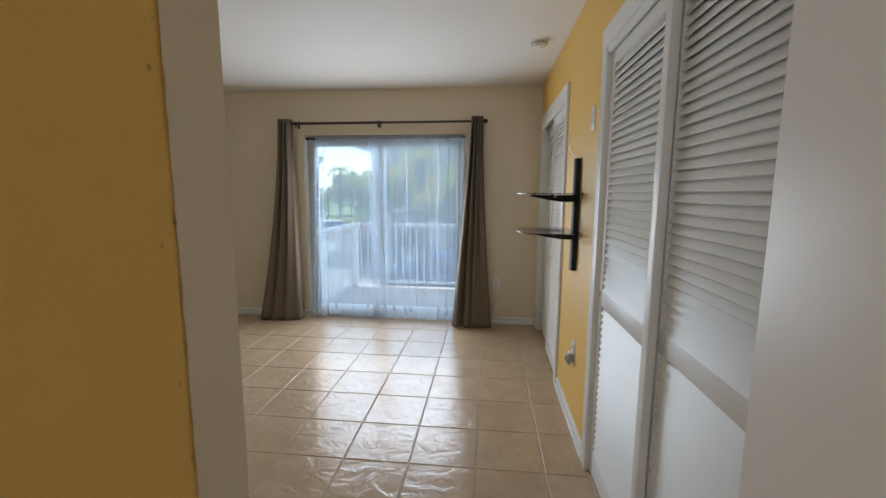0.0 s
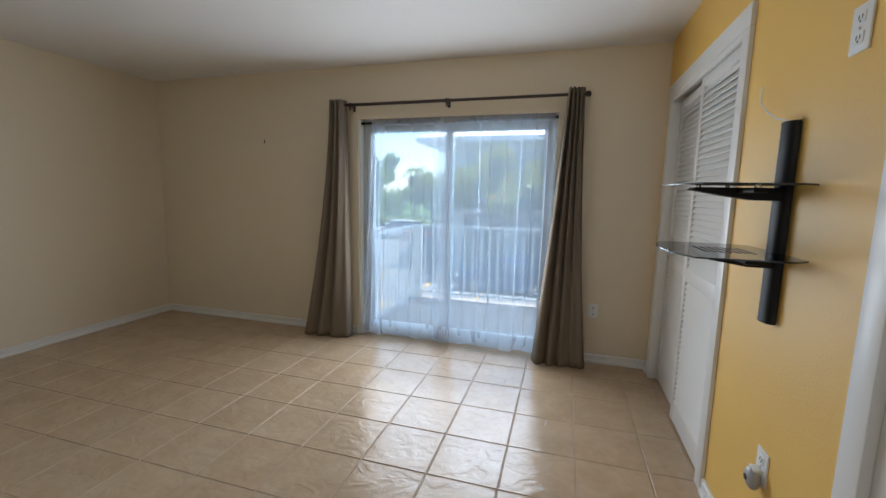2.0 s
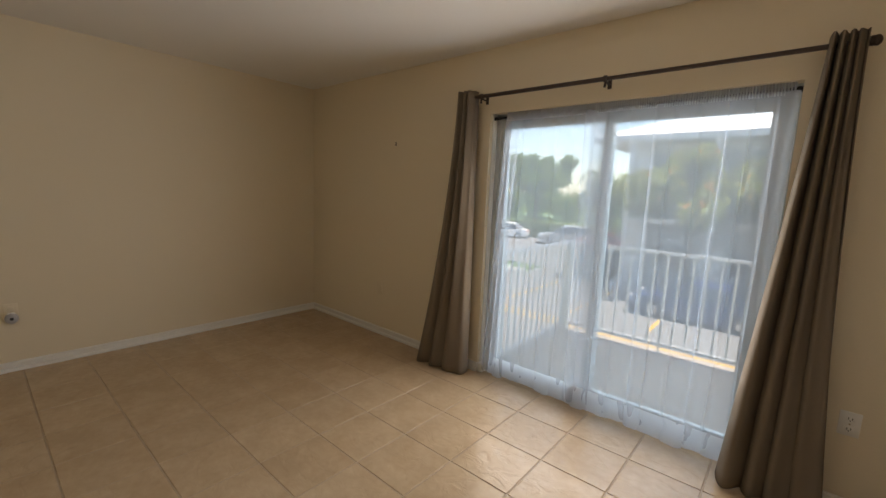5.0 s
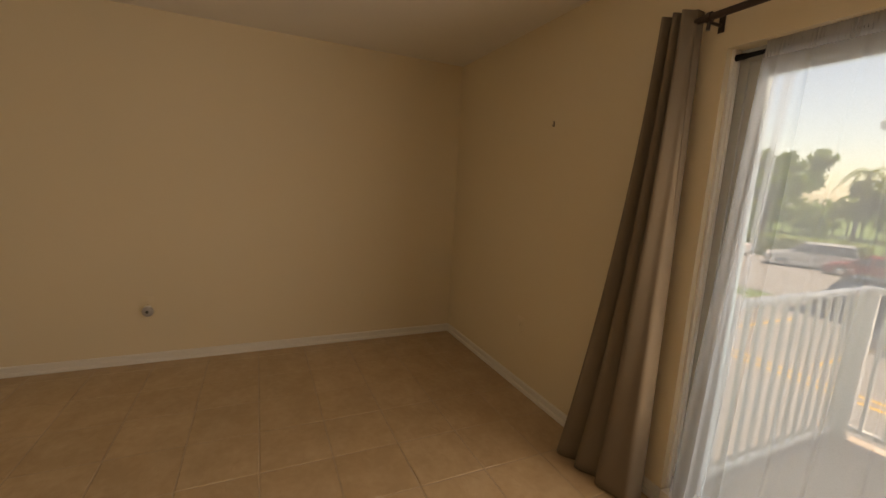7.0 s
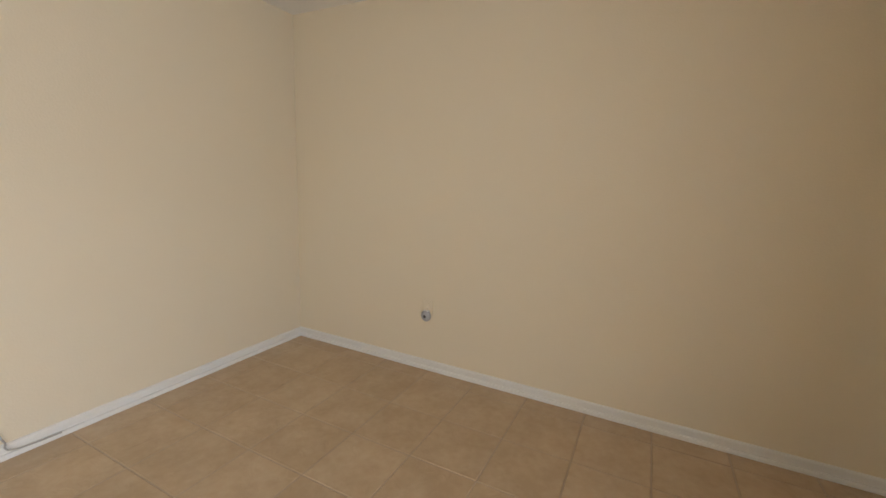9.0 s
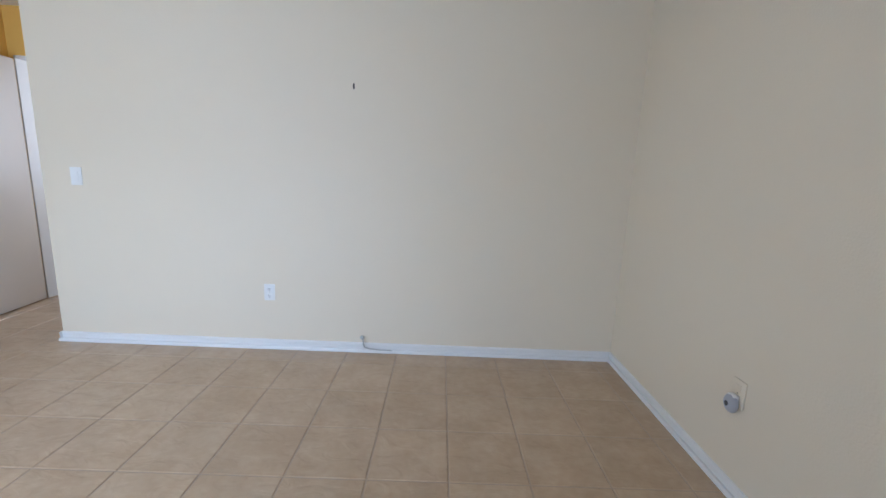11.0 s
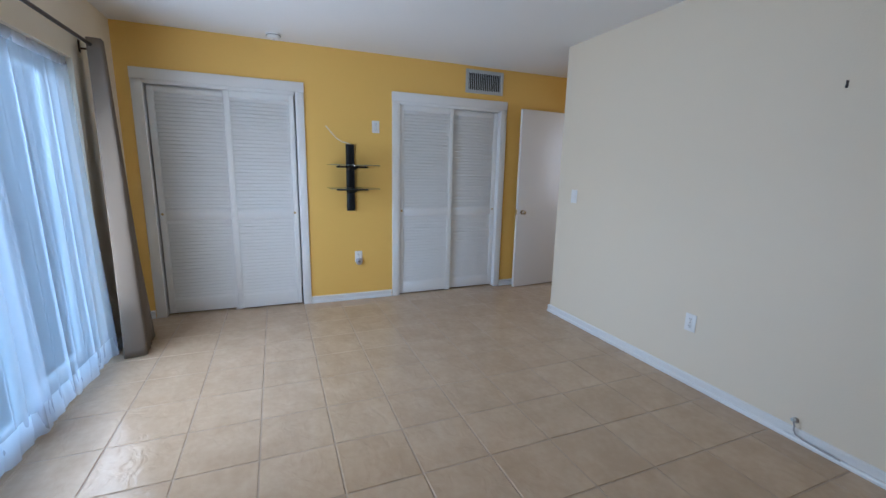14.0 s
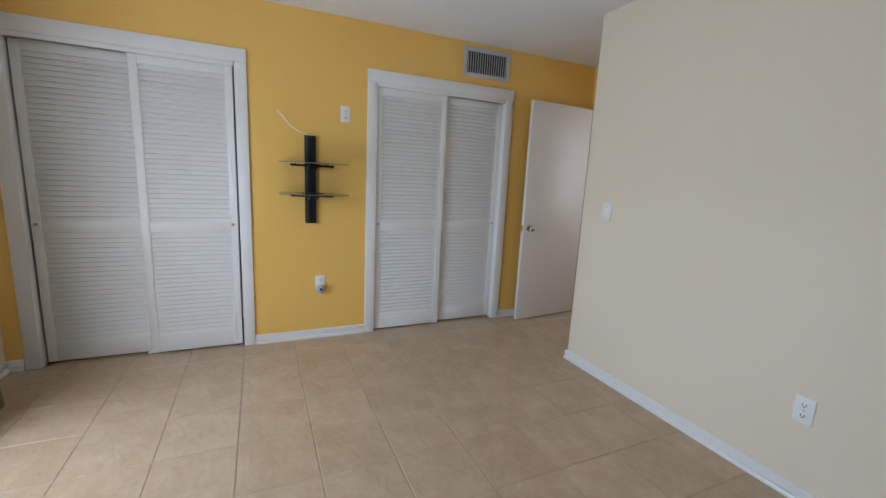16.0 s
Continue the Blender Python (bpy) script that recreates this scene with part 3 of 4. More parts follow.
def sheers():
    y = YN + 0.045
    t = thing("tension_rod", (-1.13, y, 1.953), "black tension rod spanning the glass door opening", "curtain rod")
    part("rod", cyl(bmesh.new(), (WX0 + 0.012, y, 1.953), (WX1 - 0.012, y, 1.953), 0.009), M_black, t)
    for x, s in ((WX0, 1), (WX1, -1)):
        part("end_cap", cyl(bmesh.new(), (x + s * 0.001, y, 1.953), (x + s * 0.05, y, 1.953), 0.014, 0.011), M_black, t)
    rows = ((-1.875, -1.16, -0.075, 0.03, 9, 0.3, ((0.05, 0.10, 1.0), (0.26, 0.07, 0.8), (0.97, 0.10, 1.0)), 0.0),
            (-1.27, -0.285, 0.02, 0.0, 10, 1.9, ((0.04, 0.07, 1.1), (0.42, 0.04, 0.5), (0.70, 0.03, 0.4), (0.96, 0.07, 0.9)), -0.012))
    for k, (a, b, da, db, fo, ph, ga, dy) in enumerate(rows):
        c = thing("sheer_curtain", ((a + b) / 2, y, 0.01), ("white sheer voile curtain gathered on a tension rod", "white sheer voile curtain hanging over the glass")[k], "sheer curtain", "pair of sheer curtains")

        def left(s, a=a, da=da):
            return a + da * s

        def right(s, b=b, db=db):
            return b + db * s

        def lean(s, u, k=k, dy=dy):
            return dy * (1 - 0.4 * s) - (0.030 + 0.025 * k * u) * s
        part("voile", voile(bmesh.new(), left, right, fo, 0.018, 1.945, y, lean, ga, ph, hem=0.013), M_sheer, c)

        def low(f):
            return lambda s: f(0.925 + 0.075 * s)
        part("hem", voile(bmesh.new(), low(left), low(right), fo, 0.019, 0.155, y, lambda s, u, f=lean: f(0.925 + 0.075 * s, u) - 0.004, ga, ph + 0.1, 5, 300, hem=0.013), M_hem, c, "doubled hem of the voile")

        def head(s, a=a, b=b):
            return a, b, 0.45, -0.012
        part("ruffle", drape(bmesh.new(), head, fo * 8, 1.925, 1.985, y, 0.016, ph, 6, 420), M_hem, c, "ruffled rod pocket")


sheers()

# ---- fittings ----


def wall_frame(kind_axis, sign, at):
    """A pose whose +z points out of a wall into the room, +y up."""
    x, y, z = at
    if kind_axis == "x":
        return Matrix.Translation(at) @ Matrix(((0, 0, sign, 0), (sign, 0, 0, 0), (0, 1, 0, 0), (0, 0, 0, 1)))
    return Matrix.Translation(at) @ Matrix(((-sign, 0, 0, 0), (0, 0, sign, 0), (0, 1, 0, 0), (0, 0, 0, 1)))


def outlet(m, label, plug="", painted=False):
    o = thing("wall_outlet", m.translation, label, "outlet")
    mp = M_wall if painted else M_plate

    def put(name, bm, material, parent, lab=""):
        bm.transform(m)
        return part(name, bm, material, parent, lab)
    p = put("cover_plate", boxes((-0.037, 0.037, -0.058, 0.058, 0.0, 0.006), bevel=0.0025), mp, o)
    for cy in (-0.024, 0.024):
        s = put("socket", boxes((-0.017, 0.017, cy - 0.014, cy + 0.014, 0.005, 0.0085), bevel=0.002), mp, o)
        if not painted:
            put("slot", boxes((-0.008, -0.005, cy - 0.003, cy + 0.007, 0.008, 0.0092), (0.005, 0.008, cy - 0.003, cy + 0.007, 0.008, 0.0092), (-0.0025, 0.0025, cy - 0.010, cy - 0.005, 0.008, 0.0092)), M_slot, s)
    put("screw", cyl(bmesh.new(), (0, 0, 0.005), (0, 0, 0.0075), 0.0035, n=10), M_steel, o)
    if plug:
        q = thing("plug_in_freshener", m @ Vector((0, -0.04, 0.03)), plug, "air freshener")
        put("housing", ball(bmesh.new(), (0, -0.045, 0.026), 0.036, 1, 1.1, 0.58, 20), M_plug, q)
        put("nozzle", cyl(bmesh.new(), (0, -0.045, 0.042), (0, -0.045, 0.048), 0.012, 0.010), M_slot, q, "dark round nozzle")
        put("base", boxes((-0.02, 0.02, -0.045, -0.005, 0.008, 0.034), bevel=0.006), M_plate, q)


outlet(wall_frame("x", -1, (XE, 2.455, 0.455)), "white duplex outlet low on the yellow wall", "pale round plug-in air freshener in the yellow wall's outlet")
outlet(wall_frame("x", -1, (XE, 2.265, 1.758)), "white duplex outlet high on the yellow wall")
outlet(wall_frame("x", 1, (XW, 1.94, 0.437)), "cream outlet low on the plain wall", "grey round plug-in air freshener on the cream wall", painted=True)
outlet(wall_frame("y", 1, (-1.932, YS, 0.412)), "white duplex outlet on the partition wall")
outlet(wall_frame("y", -1, (0.085, YN, 0.43)), "white duplex outlet beside the taupe curtain")
outlet(wall_frame("y", -1, (-3.167, YN, 0.457)), "outlet plate painted over in cream", painted=True)


def light_switch(m):
    o = thing("light_switch", m.translation, "white rocker light switch near the partition's end", "light switch")
    for name, bm, mt in (("cover_plate", boxes((-0.037, 0.037, -0.058, 0.058, 0, 0.006), bevel=0.0025), M_plate), ("rocker", boxes((-0.016, 0.016, -0.032, 0.032, 0.005, 0.010), bevel=0.003), M_plate)):
        bm.transform(m)
        part(name, bm, mt, o)


light_switch(wall_frame("y", 1, (-0.703, YS, 1.148)))


def picture_hook(m, label):
    bm = boxes((-0.005, 0.005, -0.016, 0.016, 0.0, 0.002))
    tube(bm, [(0, -0.010, 0.002), (0, -0.016, 0.006), (0, -0.014, 0.012), (0, -0.006, 0.013)], 0.002, 6)
    cyl(bm, (0, 0.010, 0.001), (0, 0.014, 0.010), 0.0022)
    bm.transform(m)
    solid("picture_hook", bm, M_rod, m.translation, label, "hook")


picture_hook(wall_frame("y", 1, (-2.507, YS, 1.782)), "small metal picture hook on the partition wall")
picture_hook(wall_frame("y", -1, (-3.003, YN, 1.808)), "small metal picture hook on the window wall")

cb = thing("coaxial_cable_stub", (-2.571, YS, 0.10), "short grey coaxial cable poking out above the skirting", "cable")
part("cable", tube(bmesh.new(), [(-2.571, YS, 0.108), (-2.571, YS + 0.020, 0.116), (-2.578, YS + 0.034, 0.110), (-2.586, YS + 0.036, 0.088), (-2.583, YS + 0.030, 0.066), (-2.592, YS + 0.026, 0.046), (-2.625, YS + 0.025, 0.034), (-2.70, YS + 0.0255, 0.028), (-2.78, YS + 0.025, 0.026)], 0.0042), M_cable, cb)
part("connector", cyl(bmesh.new(), (-2.571, YS + 0.016, 0.114), (-2.571, YS + 0.036, 0.119), 0.010, 0.009, 6), M_alu, cb, "dull metal cable connector")
part("wall_grommet", cyl(bmesh.new(), (-2.571, YS - 0.001, 0.107), (-2.571, YS + 0.005, 0.108), 0.016, 0.013, 16), M_cable, cb)


def smoke_detector(x, y):
    s = thing("smoke_detector", (x, y, H), "white round smoke detector on the ceiling", "smoke detector")
    part("base", cyl(bmesh.new(), (x, y, H - 0.012), (x, y, H), 0.060, 0.062, 32), M_plate, s)
    part("cover", cyl(bmesh.new(), (x, y, H - 0.038), (x, y, H - 0.012), 0.044, 0.056, 32), M_plate, s)
    part("vent_ring", cyl(bmesh.new(), (x, y, H - 0.016), (x, y, H - 0.0115), 0.0572, 0.0572, 32), M_slot, s)
    part("test_button", cyl(bmesh.new(), (x + 0.015, y, H - 0.041), (x + 0.015, y, H - 0.037), 0.009), M_plug, s)


smoke_detector(0.318, 3.167)


def air_vent(y0, y1, z0, z1):
    v = thing("air_vent", (XE, (y0 + y1) / 2, z0), "white metal air vent grille above the closet", "vent")
    # flat black sheet in place of the duct's shade between the blades
    part("duct_shade_sheet", boxes((XE - 0.0035, XE - 0.001, y0 + 0.02, y1 - 0.02, z0 + 0.02, z1 - 0.02)), M_black, v)
    f = 0.034
    part("frame", boxes((XE - 0.014, XE - 0.0005, y0, y0 + f, z0, z1), (XE - 0.014, XE - 0.0005, y1 - f, y1, z0, z1), (XE - 0.014, XE - 0.0005, y0 + f, y1 - f, z0, z0 + f), (XE - 0.014, XE - 0.0005, y0 + f, y1 - f, z1 - f, z1), bevel=0.003), M_alu, v)
    bm = boxes((-0.002, 0.002, -0.0028, 0.0028, -(z1 - z0) / 2 + f, (z1 - z0) / 2 - f))
    bm.transform(Matrix.Rotation(radians(12), 4, "Z"))
    me = finish(bm, "blade", M_alu, False)
    k = 17
    for i in range(k):
        piece("blade", me, v, Matrix.Translation((XE - 0.008, y0 + f + (y1 - y0 - 2 * f) * (i + 0.5) / k, (z0 + z1) / 2)))


air_vent(0.848, 1.298, 2.168, 2.405)


def tv_shelf():
    y = 2.523
    t = thing("wall_media_shelf", (XE, y, 0.94), "black wall-mounted media shelf with two tempered glass plates", "wall shelf")
    out = []
    for k in range(13):
        a = math.pi * k / 12
        out.append((XE - 0.004 - 0.030 * math.sin(a) ** 0.6, y + 0.041 * math.cos(a)))
    bm = bmesh.new()
    slab(bm, out, "z", 0.94, 1.572)
    part("column", bm, M_black, t)
    part("end_cap", slab(bmesh.new(), [(u - 0.001, v) for u, v in out], "z", 1.572, 1.578), M_black, t)
    part("end_cap", slab(bmesh.new(), [(u - 0.001, v) for u, v in out], "z", 0.932, 0.94), M_black, t)
    for z in (1.376, 1.160):
        pts = [(XE - 0.012, y + 0.19), (XE - 0.012, y - 0.19), (XE - 0.06, y - 0.23)]
        for k in range(11):
            v = -0.228 + 0.456 * k / 10
            pts.append((XE - 0.355 + 0.05 * (v / 0.228) ** 2, y + v))
        pts += [(XE - 0.06, y + 0.23)]
        g = part("glass_plate", slab(bmesh.new(), pts, "z", z, z + 0.005), M_blackglass, t, "black tempered glass plate", smooth=False)
        bm = bmesh.new()
        tube(bm, [(u, v, z + 0.0025) for u, v in pts[3:14]], 0.0026, 6)
        part("glass_edge", bm, M_glassedge, g)
        for k in range(7):
            part("vent_slot", boxes((XE - 0.235 + 0.022 * k, XE - 0.225 + 0.022 * k, y - 0.08, y + 0.08, z + 0.005, z + 0.0056)), M_black, g)
        bm = bmesh.new()
        slab(bm, [(XE - 0.02, z - 0.045), (XE - 0.02, z - 0.004), (XE - 0.27, z - 0.004), (XE - 0.28, z - 0.012), (XE - 0.20, z - 0.028), (XE - 0.10, z - 0.044)], "y", y - 0.03, y + 0.03)
        part("arm", bm, M_black, t)
        part("arm", boxes((XE - 0.15, XE - 0.11, y - 0.15, y + 0.15, z - 0.022, z - 0.006), bevel=0.006), M_black, t)
        for u, v in ((0.13, 0.125), (0.13, -0.125), (0.255, 0.0)):
            part("pad", cyl(bmesh.new(), (XE - u, y + v, z - 0.014), (XE - u, y + v, z), 0.009), M_steel, t)
    w = solid("loose_wire", tube(bmesh.new(), [(XE - 0.02, y, 1.578), (XE - 0.022, y + 0.03, 1.590), (XE - 0.02, y + 0.08, 1.60), (XE - 0.03, y + 0.13, 1.63), (XE - 0.04, y + 0.17, 1.67), (XE - 0.03, y + 0.20, 1.71), (XE - 0.02, y + 0.225, 1.737)], 0.003),
              M_plate, (XE - 0.02, y, 1.578), "thin white cable curling above the black shelf", "cable")


tv_shelf()

# ---- balcony ----
structure("balcony_floor", boxes((-2.12, 1.2, YN + 0.2, 6.08, -0.22, -0.03)), M_balcony, "grey-brown balcony floor slab", "balcony")
structure("balcony_ceiling", boxes((-2.12, 1.2, YN + 0.2, 6.08, 2.56, 2.76)), M_ceil, "white underside of the balcony above", "balcony")
structure("balcony_side_wall", boxes((1.2, 1.35, YN + 0.2, 6.08, -3.0, 2.76)), M_stucco, "stucco wall at the balcony's end", "wall")
structure("facade_own", boxes((-12, XW - 0.2, YN + 0.02, YN + 0.2, -2.9, 5.6), (1.2, 12, YN + 0.02, YN + 0.2, -2.9, 5.6), (XW - 0.2, 1.2, YN + 0.02, YN + 0.2, -2.9, -0.2), (XW - 0.2, 1.2, YN + 0.02, YN + 0.2, H + 0.2, 5.6)), M_stucco, "stucco outside wall of this building", "facade")


def railing():
    r = thing("balcony_railing", (-0.5, 5.98, -0.03), "white metal balcony railing with thin balusters", "railing")
    zt = 0.91
    part("top_rail", boxes((-2.02, 1.2, 5.955, 6.005, zt, zt + 0.03), bevel=0.004), M_rail, r)
    part("bottom_rail", boxes((-2.0, 1.2, 5.965, 5.995, 0.04, 0.07), bevel=0.003), M_rail, r)
    part("top_rail", boxes((-2.02, -1.97, YN + 0.2, 5.955, zt, zt + 0.03), bevel=0.004), M_rail, r)
    part("bottom_rail", boxes((-2.01, -1.98, YN + 0.2, 5.96, 0.04, 0.07), bevel=0.003), M_rail, r)
    for x, w in ((-2.0, 0.045), (-1.05, 0.012), (-0.10, 0.03), (0.85, 0.012)):
        part("post", boxes((x - w, x + w, 5.98 - w, 5.98 + w, -0.03, zt), bevel=0.003), M_rail, r)
    part("post", boxes((-2.02, -1.97, YN + 0.205, YN + 0.255, -0.03, zt), bevel=0.003), M_rail, r)
    me = finish(boxes((-0.009, 0.009, -0.009, 0.009, 0.07, zt)), "baluster", M_rail, False)
    x = -1.90
    while x < 1.15:
        if min(abs(x - p) for p in (-1.05, -0.10, 0.85)) > 0.035:
            piece("baluster", me, r, Matrix.Translation((x, 5.98, 0)))
        x += 0.106
    y = YN + 0.34
    while y < 5.92:
        piece("baluster", me, r, Matrix.Translation((-1.995, y, 0)))
        y += 0.106


railing()

# ---- outside ----
G = -2.9
structure("ground", boxes((-400, 400, YN - 20, 600, G - 0.5, G - 0.03)), M_grass, "grassy ground reaching to the horizon", "ground")
structure("road", boxes((-60, 40, 7.5, 21.5, G - 0.03, G), (-11.5, -6.9, 21.5, 41, G - 0.03, G), (-60, -11.5, 25, 40, G - 0.03, G)), M_asphalt, "pale sunlit asphalt of the parking lot", "road")
structure("pavement", boxes((-6.9, 40, 21.5, 23.6, G - 0.03, G + 0.14), (-60, -11.5, 21.5, 22.4, G - 0.03, G + 0.12)), M_kerb, "concrete pavement before the building opposite", "pavement")
for y in (14.7, 15.15):
    structure("road_line", boxes((-60, 30, y, y + 0.13, G, G + 0.004)), M_yline, "yellow painted road line", "road marking")
for k in range(7):
    structure("road_line", boxes((-9 + 2.75 * k, -8.88 + 2.75 * k, 16.3, 21.3, G, G + 0.004)), M_yline, "yellow painted parking bay line", "road marking")


def revolve_car(x, y, turn, paint, label, length=4.5, width=1.8, height=1.45, van=False):
    """A parked car: lofted body and cabin, lamps, windows, four wheels."""
    c = thing("parked_car", (x, y, G), label, "car")
    m = Matrix.Translation((x, y, G)) @ Matrix.Rotation(radians(turn), 4, "Z")
    L, W, Hh = length / 2, width / 2, height

    def loft(profile, w_low, w_high):
        bm = bmesh.new()
        zs = [p[1] for p in profile]
        lo, hi = min(zs), max(zs)
        rows = []
        for f in (-1, -0.93, 0.93, 1):
            inset = 0.03 if abs(f) == 1 else 0.0
            row = []
            for px, pz in profile:
                g = (pz - lo) / (hi - lo)
                w = w_low + (w_high - w_low) * g
                zz = pz - inset * (pz > (lo + hi) / 2)
                row.append(bm.verts.new((px * (1 - inset / 2), f * w, zz)))
            rows.append(row)
        k = len(profile)
        for a, b in zip(rows, rows[1:]):
            for i in range(k):
                bm.faces.new((a[i], a[(i + 1) % k], b[(i + 1) % k], b[i]))
        bm.faces.new(rows[0][::-1])
        bm.faces.new(rows[-1])
        return bm

    def put(name, bm, material, parent, lab=""):
        bm.transform(m)
        return part(name, bm, material, parent, lab)
    belt = 0.62 * Hh
    body = put("body", loft([(-L, 0.30), (-L, 0.62 * belt), (-L * 0.96, belt * 0.95), (-L * 0.6, belt), (L * 0.42, belt), (L * 0.90, belt * 0.84), (L, belt * 0.66), (L, 0.28), (L * 0.9, 0.2), (-L * 0.9, 0.2)], W, W * 0.94), paint, c)
    back = -L * 0.93 if van else -L * 0.70
    roof = -L * 0.82 if van else -L * 0.38
    cab = put("cabin_glass", loft([(back, belt - 0.01), (roof, Hh - 0.04), (L * 0.12, Hh - 0.04), (L * 0.46, belt - 0.01)], W * 0.92, W * 0.72), M_carglass, c)
    put("roof", loft([(roof - 0.06, Hh - 0.06), (roof + 0.05, Hh), (L * 0.08, Hh), (L * 0.16, Hh - 0.06)], W * 0.74, W * 0.70), paint, c)
    for s in (-1, 1):
        for px, qx in ((L * 0.46, L * 0.12), (0.0, -0.02), (back, roof)):
            bm = bmesh.new()
            tube(bm, [(px, s * W * 0.925, belt), (qx, s * W * 0.735, Hh - 0.04)], 0.035, 6)
            put("pillar", bm, paint, c)
        put("headlamp", boxes((L * 0.90, L * 1.003, s * W * 0.86 - 0.17, s * W * 0.86 + 0.05, belt * 0.62, belt * 0.80), bevel=0.02), M_lampclear, c)
        put("tail_lamp", boxes((-L * 1.004, -L * 0.94, s * W * 0.84 - 0.14, s * W * 0.84 + 0.06, belt * 0.62, belt * 0.88), bevel=0.02), M_lampred, c)
        for wx in (-L * 0.60, L * 0.60):
            bm = cyl(bmesh.new(), (wx, s * (W - 0.20), 0.32), (wx, s * (W + 0.015), 0.32), 0.32, n=28)
            wh = put("wheel", bm, M_tyre, c)
            bm = cyl(bmesh.new(), (wx, s * (W + 0.01), 0.32), (wx, s * (W + 0.022), 0.32), 0.20, 0.17, 20)
            put("rim", bm, M_rim, wh, "alloy rim")


revolve_car(-2.45, 19.0, 180, M_carblue, "dark blue parked sedan seen through the sheer")
revolve_car(0.2, 20.4, 180, M_carblack, "black parked car behind the blue sedan", 4.7, 1.85, 1.6, True)
revolve_car(-15.6, 37.0, 205, M_carsilver, "silver parked van by the hedge", 4.8, 1.85, 1.75, True)
revolve_car(-12.2, 36.5, 190, M_carred, "dark red parked car by the hedge", 4.3, 1.75, 1.4)
revolve_car(-8.6, 25.6, 270, M_carblack, "dark parked car beside the building", 4.5, 1.8, 1.45)
revolve_car(-11.2, 40.0, 185, M_carwhite, "white parked car before the far hedge", 4.5, 1.8, 1.5)
revolve_car(-22.5, 38.0, 200, M_carwhite, "white parked car at the lot's far side", 4.5, 1.8, 1.5)


def bollard(x, y):
    b = thing("bollard", (x, y, G), "yellow painted concrete-filled bollard", "bollard", "yellow bollards")
    bm = cyl(bmesh.new(), (x, y, G), (x, y, G + 0.95), 0.13, n=20)
    part("post", ball(bm, (x, y, G + 0.95), 0.13, 1, 1, 0.5), M_yline, b)
    part("base", cyl(bmesh.new(), (x, y, G), (x, y, G + 0.06), 0.22, 0.20, 20), M_kerb, b)


bollard(-0.39, 15.9)
bollard(-0.55, 13.9)


def building():
    x0, x1, y0, y1 = -6.5, 30.0, 23.8, 34.0
    b = thing("apartment_building", ((x0 + x1) / 2, y0, G), "grey two-storey apartment building with a white roof edge", "building")
    top = 4.15
    part("wall", boxes((x0, x1, y0, y1, G, top)), M_stucco, b)
    rf = bmesh.new()
    e = [(x0 - 1.7, y0 - 1.2), (x1, y0 - 1.2), (x1, y1 + 1.2), (x0 - 1.7, y1 + 1.2)]
    t = [(x0 + 1.0, y0 + 1.6), (x1 - 1, y0 + 1.6), (x1 - 1, y1 - 1.6), (x0 + 1.0, y1 - 1.6)]
    lo = [rf.verts.new((u, v, top)) for u, v in e]
    mi = [rf.verts.new((u, v, top + 0.28)) for u, v in e]
    hi = [rf.verts.new((u, v, top + 1.35)) for u, v in t]
    for a, c in ((lo, mi), (mi, hi)):
        for k in range(4):
            rf.faces.new((a[k], a[(k + 1) % 4], c[(k + 1) % 4], c[k]))
    rf.faces.new(lo[::-1])
    rf.faces.new(hi)
    part("roof", rf, M_roof, b, "white coated roof", smooth=False)
    part("floor_band", boxes((x0 - 0.05, x1, y0 - 1.1, y0 - 0.001, 0.35, 0.60)), M_roof, b, "pale walkway slab")
    for fl in (G + 0.15, 0.65):
        for k in range(9):
            x = x0 + 1.2 + 3.1 * k
            w = part("window", boxes((x, x + 1.5, y0 - 0.05, y0 + 0.02, fl + 0.85, fl + 2.15)), M_rail, b)
            part("pane", boxes((x + 0.07, x + 0.71, y0 - 0.06, y0 - 0.04, fl + 0.92, fl + 2.08)), M_winglass, w)
            part("pane", boxes((x + 0.79, x + 1.43, y0 - 0.06, y0 - 0.04, fl + 0.92, fl + 2.08)), M_winglass, w)
    for k in range(10):
        x = x0 + 3.4 * k
        part("column", boxes((x, x + 0.22, y0 - 1.1, y0 - 0.9, G + 0.14, top)), M_roof, b)
    part("walkway_rail", boxes((x0, x1, y0 - 1.06, y0 - 1.0, 1.55, 1.62)), M_rail, b)
    part("end_pier", boxes((x0 - 0.06, x0 + 0.9, y0 - 0.35, y0 - 0.002, G + 0.14, top - 0.01)), M_roof, b, "pale end pier")
    part("eave_band", boxes((x0 - 0.02, x1, y0 - 0.12, y0 - 0.003, top - 0.45, top - 0.02)), M_roof, b, "pale band under the eaves")
    for k in range(6):
        x = x0 + 3.1 + 6.2 * k
        dr = part("door", boxes((x, x + 0.95, y0 - 0.06, y0 + 0.02, G + 0.15, G + 2.25)), M_door, b)
        part("door_panel", boxes((x + 0.12, x + 0.83, y0 - 0.075, y0 - 0.055, G + 0.35, G + 2.1)), M_white, dr)


building()


